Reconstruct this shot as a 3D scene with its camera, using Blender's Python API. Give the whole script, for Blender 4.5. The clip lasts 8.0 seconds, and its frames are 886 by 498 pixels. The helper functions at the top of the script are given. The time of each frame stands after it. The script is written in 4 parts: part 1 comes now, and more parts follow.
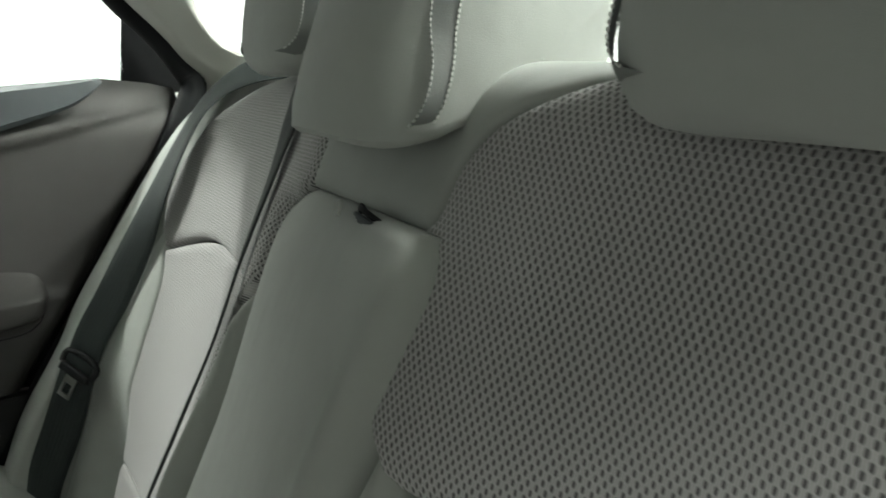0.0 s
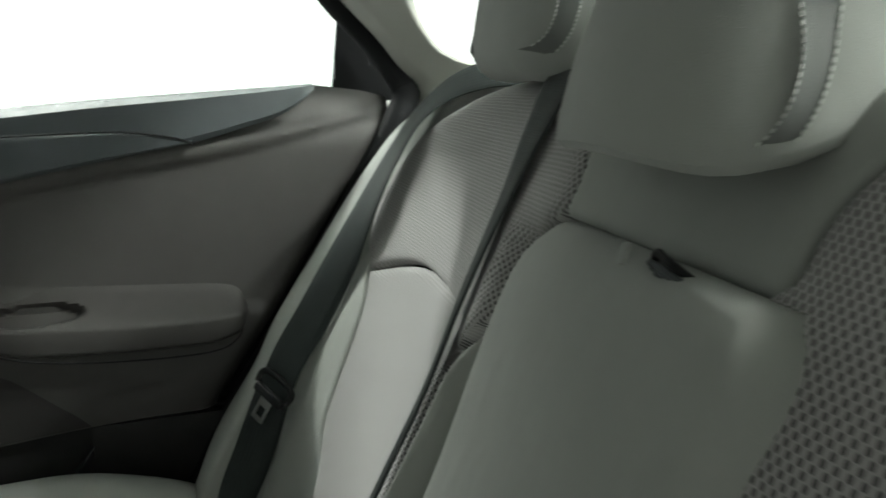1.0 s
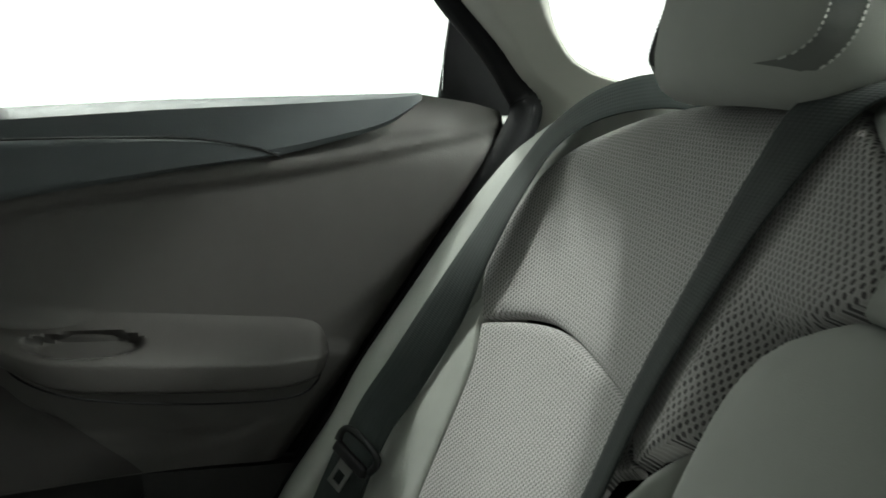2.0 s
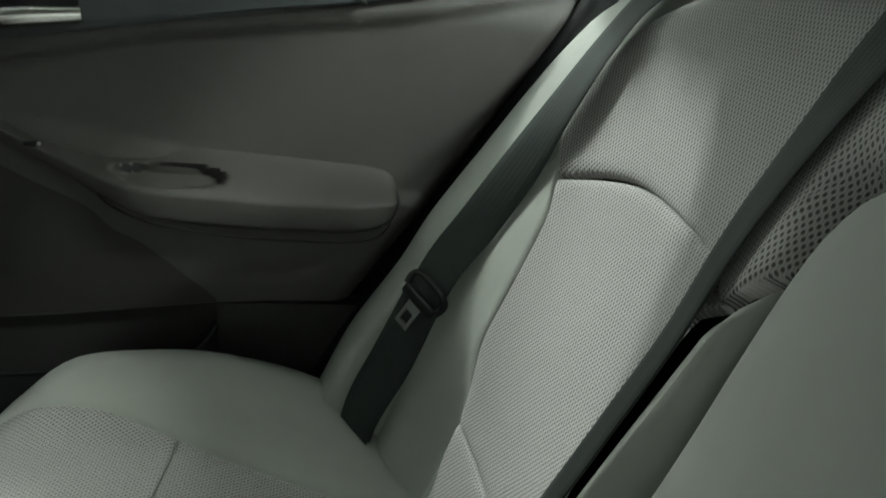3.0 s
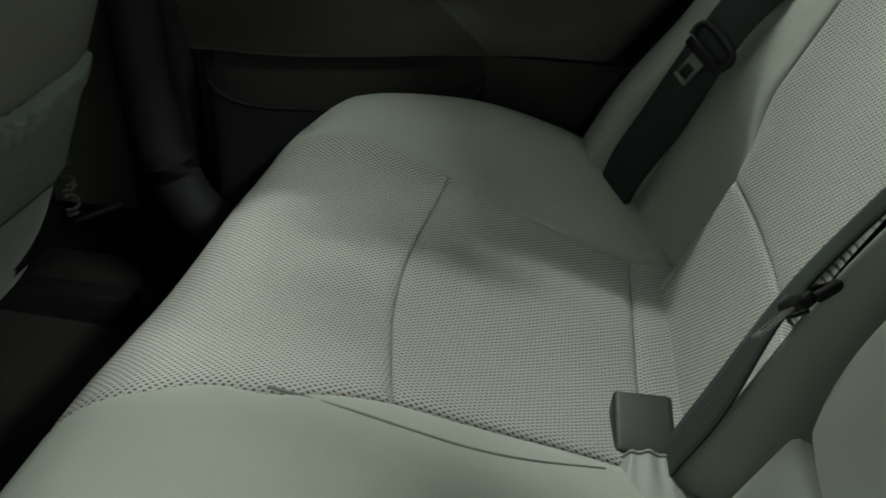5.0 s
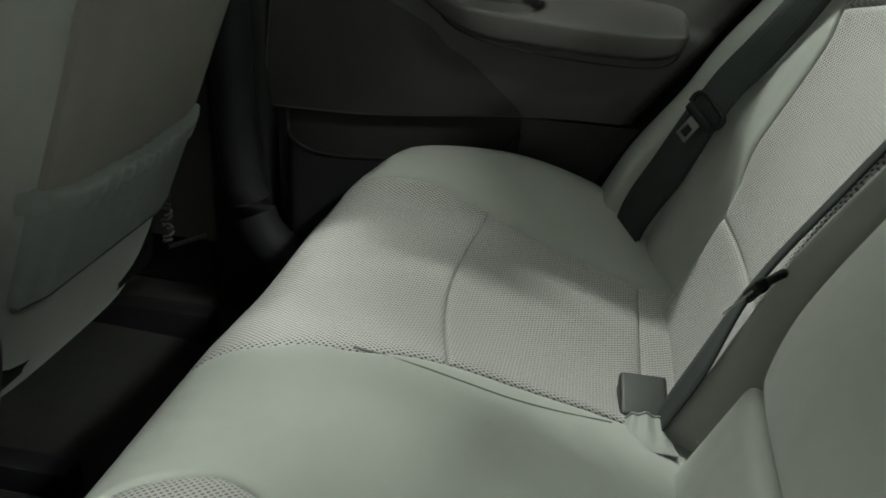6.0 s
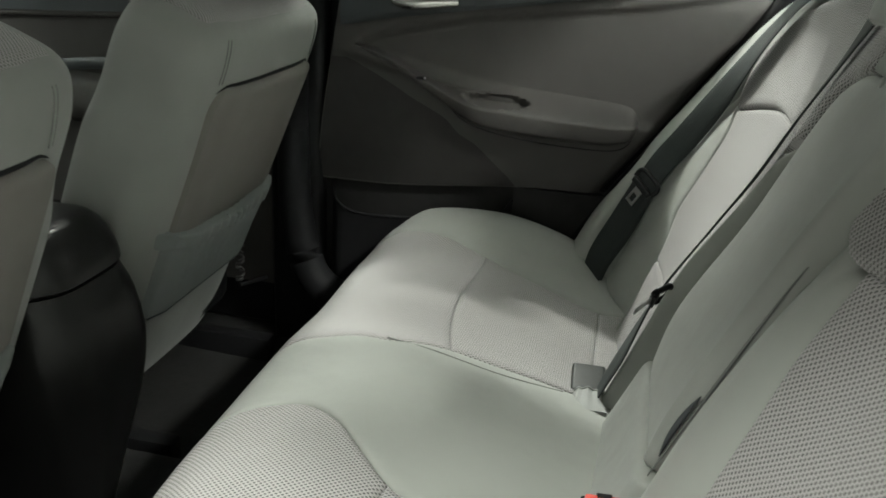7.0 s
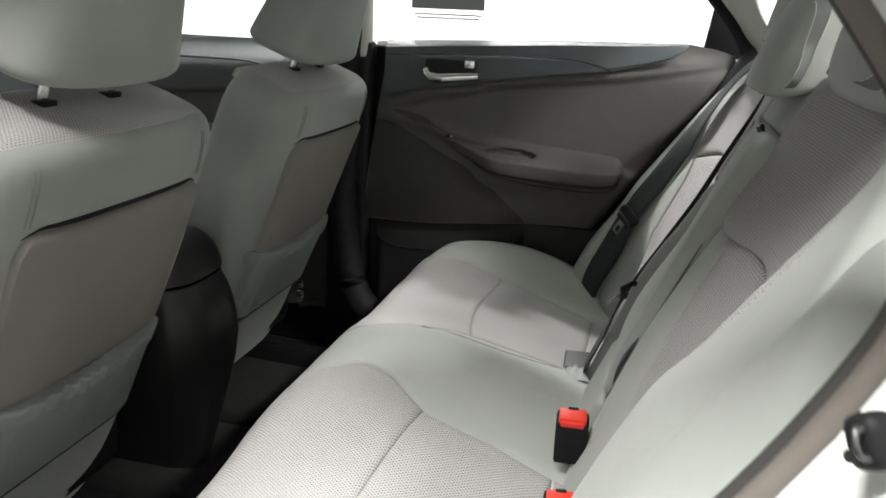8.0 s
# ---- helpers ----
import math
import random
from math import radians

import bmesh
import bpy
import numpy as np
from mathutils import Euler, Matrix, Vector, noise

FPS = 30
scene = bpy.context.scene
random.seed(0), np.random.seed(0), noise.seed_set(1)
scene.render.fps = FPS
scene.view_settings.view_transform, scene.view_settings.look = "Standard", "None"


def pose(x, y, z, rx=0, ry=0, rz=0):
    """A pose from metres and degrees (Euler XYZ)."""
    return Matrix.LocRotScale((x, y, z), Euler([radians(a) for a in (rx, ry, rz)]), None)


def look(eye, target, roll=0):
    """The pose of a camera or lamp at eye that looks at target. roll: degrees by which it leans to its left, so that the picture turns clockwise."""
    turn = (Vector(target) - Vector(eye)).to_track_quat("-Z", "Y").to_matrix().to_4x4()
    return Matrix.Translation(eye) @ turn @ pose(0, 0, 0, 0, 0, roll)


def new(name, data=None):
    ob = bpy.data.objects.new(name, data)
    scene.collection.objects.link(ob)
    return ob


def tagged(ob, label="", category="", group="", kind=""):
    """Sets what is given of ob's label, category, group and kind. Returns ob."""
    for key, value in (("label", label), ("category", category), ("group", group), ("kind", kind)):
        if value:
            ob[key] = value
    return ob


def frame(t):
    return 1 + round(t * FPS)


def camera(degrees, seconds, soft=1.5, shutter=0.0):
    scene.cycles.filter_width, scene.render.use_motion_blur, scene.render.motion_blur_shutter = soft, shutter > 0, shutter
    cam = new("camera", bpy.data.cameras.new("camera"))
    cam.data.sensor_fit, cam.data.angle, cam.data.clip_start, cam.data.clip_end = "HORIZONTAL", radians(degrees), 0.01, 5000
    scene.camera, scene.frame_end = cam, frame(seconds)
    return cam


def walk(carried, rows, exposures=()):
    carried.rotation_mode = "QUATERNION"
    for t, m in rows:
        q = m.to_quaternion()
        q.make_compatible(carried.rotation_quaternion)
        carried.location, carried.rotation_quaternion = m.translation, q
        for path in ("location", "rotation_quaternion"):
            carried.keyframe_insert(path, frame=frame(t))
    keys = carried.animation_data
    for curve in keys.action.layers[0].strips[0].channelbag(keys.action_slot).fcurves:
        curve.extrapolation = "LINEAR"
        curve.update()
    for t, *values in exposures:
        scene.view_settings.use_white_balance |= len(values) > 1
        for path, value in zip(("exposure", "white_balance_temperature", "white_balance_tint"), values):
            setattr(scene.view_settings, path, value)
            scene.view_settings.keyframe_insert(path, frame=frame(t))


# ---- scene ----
cam = camera(55.8, 8.0, soft=1.6, shutter=0.3)
PATH = [
    (0, (-0.507, 0.024, 1.067), (1.244, -0.817, 0.593), -3.2),
    (0.5, (-0.451, 0.023, 1.073), (1.378, -0.659, 0.638), -3.4),
    (1, (-0.365, 0.025, 1.058), (1.539, -0.422, 0.639), -2.8),
    (1.2, (-0.33, 0.017, 1.047), (1.597, -0.344, 0.656), -1.0),
    (2.3, (-0.169, 0.067, 1.064), (1.765, -0.225, 0.647), 0.1),
    (2.5, (-0.174, 0.072, 1.055), (1.745, -0.198, 0.563), 1.5),
    (3, (-0.218, 0.111, 1.037), (1.651, -0.149, 0.376), 3.8),
    (3.5, (-0.223, 0.116, 1.001), (1.601, -0.046, 0.197), 3.6),
    (3.9, (-0.237, 0.13, 0.96), (1.558, 0.047, 0.084), 3.7),
    (4, (-0.237, 0.135, 0.974), (1.527, 0.075, 0.034), 3.7),
    (4.5, (-0.239, 0.159, 0.952), (1.483, 0.209, -0.065), 3.7),
    (5, (-0.254, 0.164, 0.947), (1.444, 0.385, -0.087), 2.4),
    (5.2, (-0.27, 0.165, 0.952), (1.424, 0.435, -0.077), 2.2),
    (6.3, (-0.554, 0.145, 1.008), (1.243, 0.452, 0.186), 3.6),
    (6.5, (-0.63, 0.116, 1.039), (1.172, 0.443, 0.234), 3.6),
    (7, (-0.795, 0.077, 1.074), (1.038, 0.44, 0.363), 3.2),
    (7.5, (-0.955, 0.021, 1.094), (0.898, 0.459, 0.484), 2.9),
    (8, (-1.151, -0.013, 1.097), (0.719, 0.437, 0.547), 2.5),
]
EXPOSURES = [(0.0, 0.12, 6450, 0), (1.0, -0.1, 6400, 0), (2.5, -0.3, 6450, -2), (3.0, -0.18, 6350, -5), (3.5, -0.22, 6450, -10), (4.5, -0.52, 6550, -9), (5.2, -0.62, 6600, -9), (6.5, 0.03, 6550, 0), (7.0, 0.14, 6600, 2), (8.0, 0.2, 6500, 10)]
walk(cam, [(t, look(eye, target, roll)) for t, eye, target, roll in PATH], EXPOSURES)

# ---------------------------------------------------------------- light
world = bpy.data.worlds.new("studio")
scene.world = world
world.use_nodes = True
wn = world.node_tree.nodes["Background"]
wn.inputs[0].default_value = (1.0, 1.0, 0.97, 1)
wn.inputs[1].default_value = 0.02


def area_lamp(name, eye, target, sx, sy, watts, colour=(1, 1, 1)):
    d = bpy.data.lights.new(name, "AREA")
    d.shape, d.size, d.size_y, d.energy, d.color = "RECTANGLE", sx, sy, watts, colour
    ob = new(name, d)
    ob.matrix_world = look(eye, target)
    return ob


# lamps under the ceiling of the hall, beside and behind the car; aisle and corner are added fill
area_lamp("ceiling_light_far", (2.02, 1.08, 3.62), (0.3, 0.2, 0.6), 0.30, 0.09, 114, (1.0, 1.0, 0.96))
# added soft fill that carries the far lamp's light further inboard
area_lamp("fill_light_aisle", (2.95, 1.15, 3.62), (0.0, 0.2, 0.6), 0.7, 0.9, 62, (1.0, 1.0, 0.96))
area_lamp("ceiling_light_near", (-1.86, 0.75, 3.35), (-0.6, 0.0, 0.8), 1.2, 0.9, 250, (1.0, 1.0, 0.96))
area_lamp("ceiling_light_rear", (-1.15, -2.10, 3.15), (-0.2, -0.25, 0.9), 0.7, 0.2, 150, (1.0, 1.0, 0.96))
# added weak fill for the near end of the middle head restraint
area_lamp("fill_light_corner", (-2.6, -2.2, 2.75), (-0.2, -0.25, 1.0), 0.6, 0.3, 10, (1.0, 1.0, 0.96))


# ---------------------------------------------------------------- helpers
def crom(pts):
    """A smooth curve through (t, v) pairs; flat beyond its ends."""
    ts = [p[0] for p in pts]
    vs = [p[1] for p in pts]
    ms = []
    for i in range(len(pts)):
        a, b = max(i - 1, 0), min(i + 1, len(pts) - 1)
        ms.append((vs[b] - vs[a]) / (ts[b] - ts[a]))

    def value(t):
        if t <= ts[0]:
            return vs[0]
        if t >= ts[-1]:
            return vs[-1]
        i = max(k for k in range(len(ts) - 1) if ts[k] <= t)
        h = ts[i + 1] - ts[i]
        q = (t - ts[i]) / h
        return ((2 * q**3 - 3 * q * q + 1) * vs[i] + (q**3 - 2 * q * q + q) * h * ms[i]
                + (-2 * q**3 + 3 * q * q) * vs[i + 1] + (q**3 - q * q) * h * ms[i + 1])
    return value


def lin(pts):
    ts = [p[0] for p in pts]
    vs = [p[1] for p in pts]
    return lambda t: float(np.interp(t, ts, vs))


def step(a, b, v):
    q = min(1.0, max(0.0, (v - a) / (b - a)))
    return q * q * (3 - 2 * q)


def link_mesh(name, me, material, parent=None, label="", smooth=True):
    me.materials.append(material)
    if smooth:
        me.polygons.foreach_set("use_smooth", [True] * len(me.polygons))
    ob = new(name, me)
    if parent is not None:
        ob.parent = parent
    if label:
        ob["label"] = label
    return ob


def part(name, bm, material, parent=None, label="", smooth=True, m=None):
    """Links a bmesh as one mesh object under a thing or a part."""
    if m is not None:
        bm.transform(m)
    bmesh.ops.recalc_face_normals(bm, faces=bm.faces[:])
    me = bpy.data.meshes.new(name)
    bm.to_mesh(me)
    bm.free()
    ob = link_mesh(name, me, material, parent, label, smooth)
    if smooth:
        me.set_sharp_from_angle(angle=radians(38))
    return ob


def thing(name, label, category, group="", kind="", at=(0, 0, 0)):
    ob = new(name)
    ob.empty_display_size = 0.05
    ob.location = at
    return tagged(ob, label, category, group, kind)


def samples(n, size, edge):
    """Places from 0 to 1, close together near both ends."""
    e = min(0.45, edge / size)
    head = [0, 0.12 * e, 0.35 * e, 0.65 * e, e]
    mid = [e + (1 - 2 * e) * i / n for i in range(1, n)]
    return head + mid + [1 - v for v in reversed(head)]


def pillow(name, to_xs, surface, size, n, material, parent, label="", edge=0.012, drop=0.007, skirt=0.03, flat=()):
    """A padded panel: its outline dips at the seams and turns down behind them.
    to_xs(a, b) gives the panel's own two coordinates, surface(x, s, lift) the place."""
    A, B_ = samples(n[0], size[0], edge), samples(n[1], size[1], edge)
    verts, uvs = [], []
    na, nb = len(A), len(B_)
    for b in B_:
        for a in A:
            e = min([d for k, d in (("l", a * size[0]), ("r", (1 - a) * size[0]), ("b", b * size[1]), ("t", (1 - b) * size[1])) if k not in flat] or [1])
            q = max(0.0, 1 - e / edge)
            lift = -drop * (1 - math.sqrt(max(0.0, 1 - q * q)))
            x, s = to_xs(a, b)
            verts.append(tuple(surface(x, s, lift)))
            uvs.append((x, s))
    # across, the cloth's own coordinate follows the surface from the panel's last edge
    for j in range(nb):
        row = j * na
        run = uvs[row + na - 1][0]
        for i in range(na - 2, -1, -1):
            (x0, s0), (x1, s1) = to_xs(A[i], B_[j]), to_xs(A[i + 1], B_[j])
            d2 = (Vector(verts[row + i + 1]) - Vector(verts[row + i])).length_squared - (s1 - s0) ** 2
            run -= math.copysign(math.sqrt(max((x1 - x0) ** 2, d2)), x1 - x0)
            uvs[row + i] = (run, s0)
    faces = [(j * na + i, j * na + i + 1, (j + 1) * na + i + 1, (j + 1) * na + i) for j in range(nb - 1) for i in range(na - 1)]
    ring = [i for i in range(na)] + [j * na + na - 1 for j in range(1, nb)] + [(nb - 1) * na + i for i in range(na - 2, -1, -1)] + [j * na for j in range(nb - 2, 0, -1)]
    start = len(verts)
    for k in ring:
        x, s = uvs[k]
        verts.append(tuple(surface(x, s, -drop - skirt)))
        uvs.append((x, s))
    m_ = len(ring)
    for k in range(m_):
        faces.append((ring[k], start + k, start + (k + 1) % m_, ring[(k + 1) % m_]))
    me = bpy.data.meshes.new(name)
    me.from_pydata(verts, [], faces)
    layer = me.uv_layers.new(name="UVMap")
    idx = np.zeros(len(me.loops), dtype=np.int32)
    me.loops.foreach_get("vertex_index", idx)
    layer.data.foreach_set("uv", np.array(uvs, dtype=np.float32)[idx].ravel())
    bm = bmesh.new()
    bm.from_mesh(me)
    bmesh.ops.recalc_face_normals(bm, faces=bm.faces[:])
    bm.to_mesh(me)
    bm.free()
    return link_mesh(name, me, material, parent, label)


def sheet(fn, us, vs):
    """A bmesh grid of fn(u, v)."""
    bm = bmesh.new()
    rows = [[bm.verts.new(fn(u, v)) for u in us] for v in vs]
    for r0, r1 in zip(rows, rows[1:]):
        for i in range(len(us) - 1):
            bm.faces.new((r0[i], r0[i + 1], r1[i + 1], r1[i]))
    return bm


def thicken(bm, way):
    """Closes an open sheet into a slab by the vector way."""
    geo = bmesh.ops.extrude_face_region(bm, geom=bm.faces[:])
    bmesh.ops.translate(bm, verts=[g for g in geo["geom"] if isinstance(g, bmesh.types.BMVert)], vec=way)
    return bm


def span(a, b, n):
    return [a + (b - a) * i / n for i in range(n + 1)]


def box(sx, sy, sz, bevel=0.004, seg=2, at=(0, 0, 0)):
    bm = bmesh.new()
    bmesh.ops.create_cube(bm, size=1)
    bmesh.ops.scale(bm, verts=bm.verts[:], vec=(sx, sy, sz))
    if bevel > 0:
        bmesh.ops.bevel(bm, geom=bm.edges[:] + bm.verts[:], offset=bevel, segments=seg, profile=0.6, affect="EDGES", clamp_overlap=True)
    bmesh.ops.translate(bm, verts=bm.verts[:], vec=at)
    return bm


def smooth_path(pts, per=8):
    pts = [Vector(p) for p in pts]
    out = []
    for i in range(len(pts) - 1):
        p0, p1, p2, p3 = pts[max(i - 1, 0)], pts[i], pts[i + 1], pts[min(i + 2, len(pts) - 1)]
        for k in range(per):
            t = k / per
            out.append(0.5 * ((2 * p1) + (p2 - p0) * t + (2 * p0 - 5 * p1 + 4 * p2 - p3) * t * t + (3 * p1 - p0 - 3 * p2 + p3) * t**3))
    out.append(pts[-1])
    return out


def tube(pts, r, sides=10, per=6, closed_ends=True):
    """A round bar along a smooth path; r a number or a function of 0..1."""
    path = smooth_path(pts, per)
    bm = bmesh.new()
    rings = []
    up = Vector((0.123, 0.31, 0.94))
    for i, p in enumerate(path):
        d = (path[min(i + 1, len(path) - 1)] - path[max(i - 1, 0)]).normalized()
        a = d.cross(up).normalized()
        b = d.cross(a).normalized()
        rad = r(i / (len(path) - 1)) if callable(r) else r
        rings.append([bm.verts.new(p + rad * (math.cos(k * math.tau / sides) * a + math.sin(k * math.tau / sides) * b)) for k in range(sides)])
    for r0, r1 in zip(rings, rings[1:]):
        for k in range(sides):
            bm.faces.new((r0[k], r0[(k + 1) % sides], r1[(k + 1) % sides], r1[k]))
    if closed_ends:
        bm.faces.new(rings[0])
        bm.faces.new(rings[-1])
    return bm


def ribbon(name, stations, material, parent, label="", thick=0.0014, per=8):
    """Webbing: stations of (centre, half-width vector)."""
    cs, ws = smooth_path([c for c, _ in stations], per), smooth_path([w for _, w in stations], per)
    verts, uvs, faces = [], [], []
    run = 0.0
    cols = [-1, -0.94, -0.5, 0, 0.5, 0.94, 1]
    k = len(cols)
    for i, (c, w) in enumerate(zip(cs, ws)):
        d = (cs[min(i + 1, len(cs) - 1)] - cs[max(i - 1, 0)]).normalized()
        nrm = d.cross(w).normalized()
        if i:
            run += (c - cs[i - 1]).length
        for side in (1, -1):
            for q in cols:
                edge = 0.5 if abs(q) == 1 else 1.0
                verts.append(tuple(c + q * w + nrm * side * thick * edge))
                uvs.append((q * w.length, run))
    for i in range(len(cs) - 1):
        o, p = i * 2 * k, (i + 1) * 2 * k
        for j in range(k - 1):
            faces.append((o + j, o + j + 1, p + j + 1, p + j))
            faces.append((o + k + j, p + k + j, p + k + j + 1, o + k + j + 1))
        faces.append((o, p, p + k, o + k))
        faces.append((o + k - 1, o + 2 * k - 1, p + 2 * k - 1, p + k - 1))
    me = bpy.data.meshes.new(name)
    me.from_pydata(verts, [], faces)
    layer = me.uv_layers.new(name="UVMap")
    idx = np.zeros(len(me.loops), dtype=np.int32)
    me.loops.foreach_get("vertex_index", idx)
    layer.data.foreach_set("uv", np.array(uvs, dtype=np.float32)[idx].ravel())
    bm = bmesh.new()
    bm.from_mesh(me)
    bmesh.ops.recalc_face_normals(bm, faces=bm.faces[:])
    bm.to_mesh(me)
    bm.free()
    ob = link_mesh(name, me, material, parent, label)
    me.set_sharp_from_angle(angle=radians(50))
    return ob


# ---------------------------------------------------------------- materials
def node_kit(name):
    m = bpy.data.materials.new(name)
    m.use_nodes = True
    nt = m.node_tree
    return m, nt, nt.nodes["Principled BSDF"]


def math_node(nt, op, a, b=0.5, clamp=False):
    n = nt.nodes.new("ShaderNodeMath")
    n.operation, n.use_clamp = op, clamp
    for i, v in enumerate((a, b)):
        if isinstance(v, (int, float)):
            n.inputs[i].default_value = v
        else:
            nt.links.new(v, n.inputs[i])
    return n.outputs[0]


def noise_node(nt, scale, detail=4.0, rough=0.55, coord=None, stretch=None):
    tc = nt.nodes.new("ShaderNodeTexCoord")
    src = coord if coord is not None else tc.outputs["Object"]
    if stretch:
        mp = nt.nodes.new("ShaderNodeMapping")
        mp.inputs["Scale"].default_value = stretch
        nt.links.new(src, mp.inputs[0])
        src = mp.outputs[0]
    n = nt.nodes.new("ShaderNodeTexNoise")
    n.inputs["Scale"].default_value, n.inputs["Detail"].default_value, n.inputs["Roughness"].default_value = scale, detail, rough
    nt.links.new(src, n.inputs["Vector"])
    return n.outputs["Fac"]


def mix_colour(nt, fac, c0, c1):
    n = nt.nodes.new("ShaderNodeMix")
    n.data_type = "RGBA"
    for sock, v in ((n.inputs[0], fac), (n.inputs[6], c0), (n.inputs[7], c1)):
        if isinstance(v, (int, float)):
            sock.default_value = v
        elif isinstance(v, tuple):
            sock.default_value = (*v, 1)
        else:
            nt.links.new(v, sock)
    return n.outputs[2]


def bump(nt, bsdf, height, dist, strength=1.0, prev=None):
    n = nt.nodes.new("ShaderNodeBump")
    n.inputs["Distance"].default_value, n.inputs["Strength"].default_value = dist, strength
    nt.links.new(height, n.inputs["Height"])
    if prev is not None:
        nt.links.new(prev, n.inputs["Normal"])
    nt.links.new(n.outputs[0], bsdf.inputs["Normal"])
    return n.outputs[0]


def surface_mat(name, colour, rough, vary=0.12, grain=900.0, grain_depth=0.0003, patch=9.0, metal=0.0, sheen=0.0, coat=0.0, rough_vary=0.1, gloss=0.5, sag=0.0):
    """A plain surface with cloudy wear at one scale and grain at another."""
    m, nt, b = node_kit(name)
    big = noise_node(nt, patch, 5.0, 0.6)
    dark = tuple(c * (1 - vary) for c in colour)
    light = tuple(min(1, c * (1 + vary)) for c in colour)
    col = mix_colour(nt, big, dark, light)
    nt.links.new(col, b.inputs["Base Color"])
    r = math_node(nt, "MULTIPLY_ADD", noise_node(nt, patch * 4.3, 4.0), rough_vary * 2)
    r.node.inputs[2].default_value = rough - rough_vary
    nt.links.new(r, b.inputs["Roughness"])
    b.inputs["Metallic"].default_value = metal
    b.inputs["Specular IOR Level"].default_value = gloss
    b.inputs["Sheen Weight"].default_value = sheen
    b.inputs["Coat Weight"].default_value = coat
    slack = bump(nt, b, noise_node(nt, 17.0, 2.0, 0.45), sag, 0.5) if sag else None
    if grain:
        bump(nt, b, noise_node(nt, grain, 2.0), grain_depth, 0.6, slack)
    return m


def knit_mat(name, colour, hole, pitch=(0.0025, 0.0033), depth=0.0008):
    """Spacer-knit upholstery: rows of ridges with staggered open cells; its coordinates are metres on the panel."""
    m, nt, b = node_kit(name)
    uv = nt.nodes.new("ShaderNodeUVMap")
    uv.uv_map = "UVMap"
    sep = nt.nodes.new("ShaderNodeSeparateXYZ")
    nt.links.new(uv.outputs[0], sep.inputs[0])
    wob = noise_node(nt, 60.0, 2.0)
    su = math_node(nt, "SINE", math_node(nt, "ADD", math_node(nt, "MULTIPLY", sep.outputs[0], math.tau / (2 * pitch[0])), math_node(nt, "MULTIPLY", wob, 0.5)), 0)
    sv = math_node(nt, "SINE", math_node(nt, "ADD", math_node(nt, "MULTIPLY", sep.outputs[1], math.tau / (2 * pitch[1])), math_node(nt, "MULTIPLY", wob, 0.5)), 0)
    prod = math_node(nt, "MULTIPLY", su, sv)
    mr = nt.nodes.new("ShaderNodeMapRange")
    mr.interpolation_type = "SMOOTHSTEP"
    # cells sit where the product is high and positive, threads elsewhere
    nt.links.new(prod, mr.inputs[0])
    mr.inputs[1].default_value, mr.inputs[2].default_value = -0.05, 0.5
    cell = mr.outputs[0]
    big = noise_node(nt, 7.0, 5.0, 0.6)
    cloudy = mix_colour(nt, big, tuple(c * 0.92 for c in colour), tuple(c * 1.08 for c in colour))
    # lighter wales run up between the columns of cells
    wale = math_node(nt, "POWER", math_node(nt, "ABSOLUTE", su, 0), 0.7)
    thread = mix_colour(nt, math_node(nt, "MULTIPLY", wale, 0.55), cloudy, tuple(c * 0.45 for c in colour))
    fuzz = noise_node(nt, 1400.0, 2.0)
    thread2 = mix_colour(nt, math_node(nt, "MULTIPLY", fuzz, 0.35), thread, tuple(c * 0.55 for c in colour))
    nt.links.new(mix_colour(nt, cell, thread2, hole), b.inputs["Base Color"])
    b.inputs["Roughness"].default_value = 0.85
    b.inputs["Sheen Weight"].default_value = 0.15
    h = math_node(nt, "SUBTRACT", math_node(nt, "MULTIPLY", fuzz, 0.25), cell)
    bump(nt, b, h, depth, 0.8)
    return m


def webbing_mat(name, colour):
    m, nt, b = node_kit(name)
    uv = nt.nodes.new("ShaderNodeUVMap")
    uv.uv_map = "UVMap"
    sep = nt.nodes.new("ShaderNodeSeparateXYZ")
    nt.links.new(uv.outputs[0], sep.inputs[0])
    across = math_node(nt, "SINE", math_node(nt, "MULTIPLY", sep.outputs[0], math.tau / 0.0052), 0)
    along = math_node(nt, "SINE", math_node(nt, "MULTIPLY", sep.outputs[1], math.tau / 0.0022), 0)
    weave = math_node(nt, "MULTIPLY_ADD", across, 0.35)
    nt.links.new(math_node(nt, "MULTIPLY", along, 0.4), weave.node.inputs[2])
    fac = math_node(nt, "MULTIPLY_ADD", weave, 0.2)
    fac.node.inputs[2].default_value = 0.5
    nt.links.new(mix_colour(nt, fac, tuple(c * 0.8 for c in colour), tuple(c * 1.2 for c in colour)), b.inputs["Base Color"])
    b.inputs["Roughness"].default_value = 0.75
    b.inputs["Specular IOR Level"].default_value = 0.3
    b.inputs["Sheen Weight"].default_value = 0.03
    bump(nt, b, weave, 0.0004, 0.5)
    return m


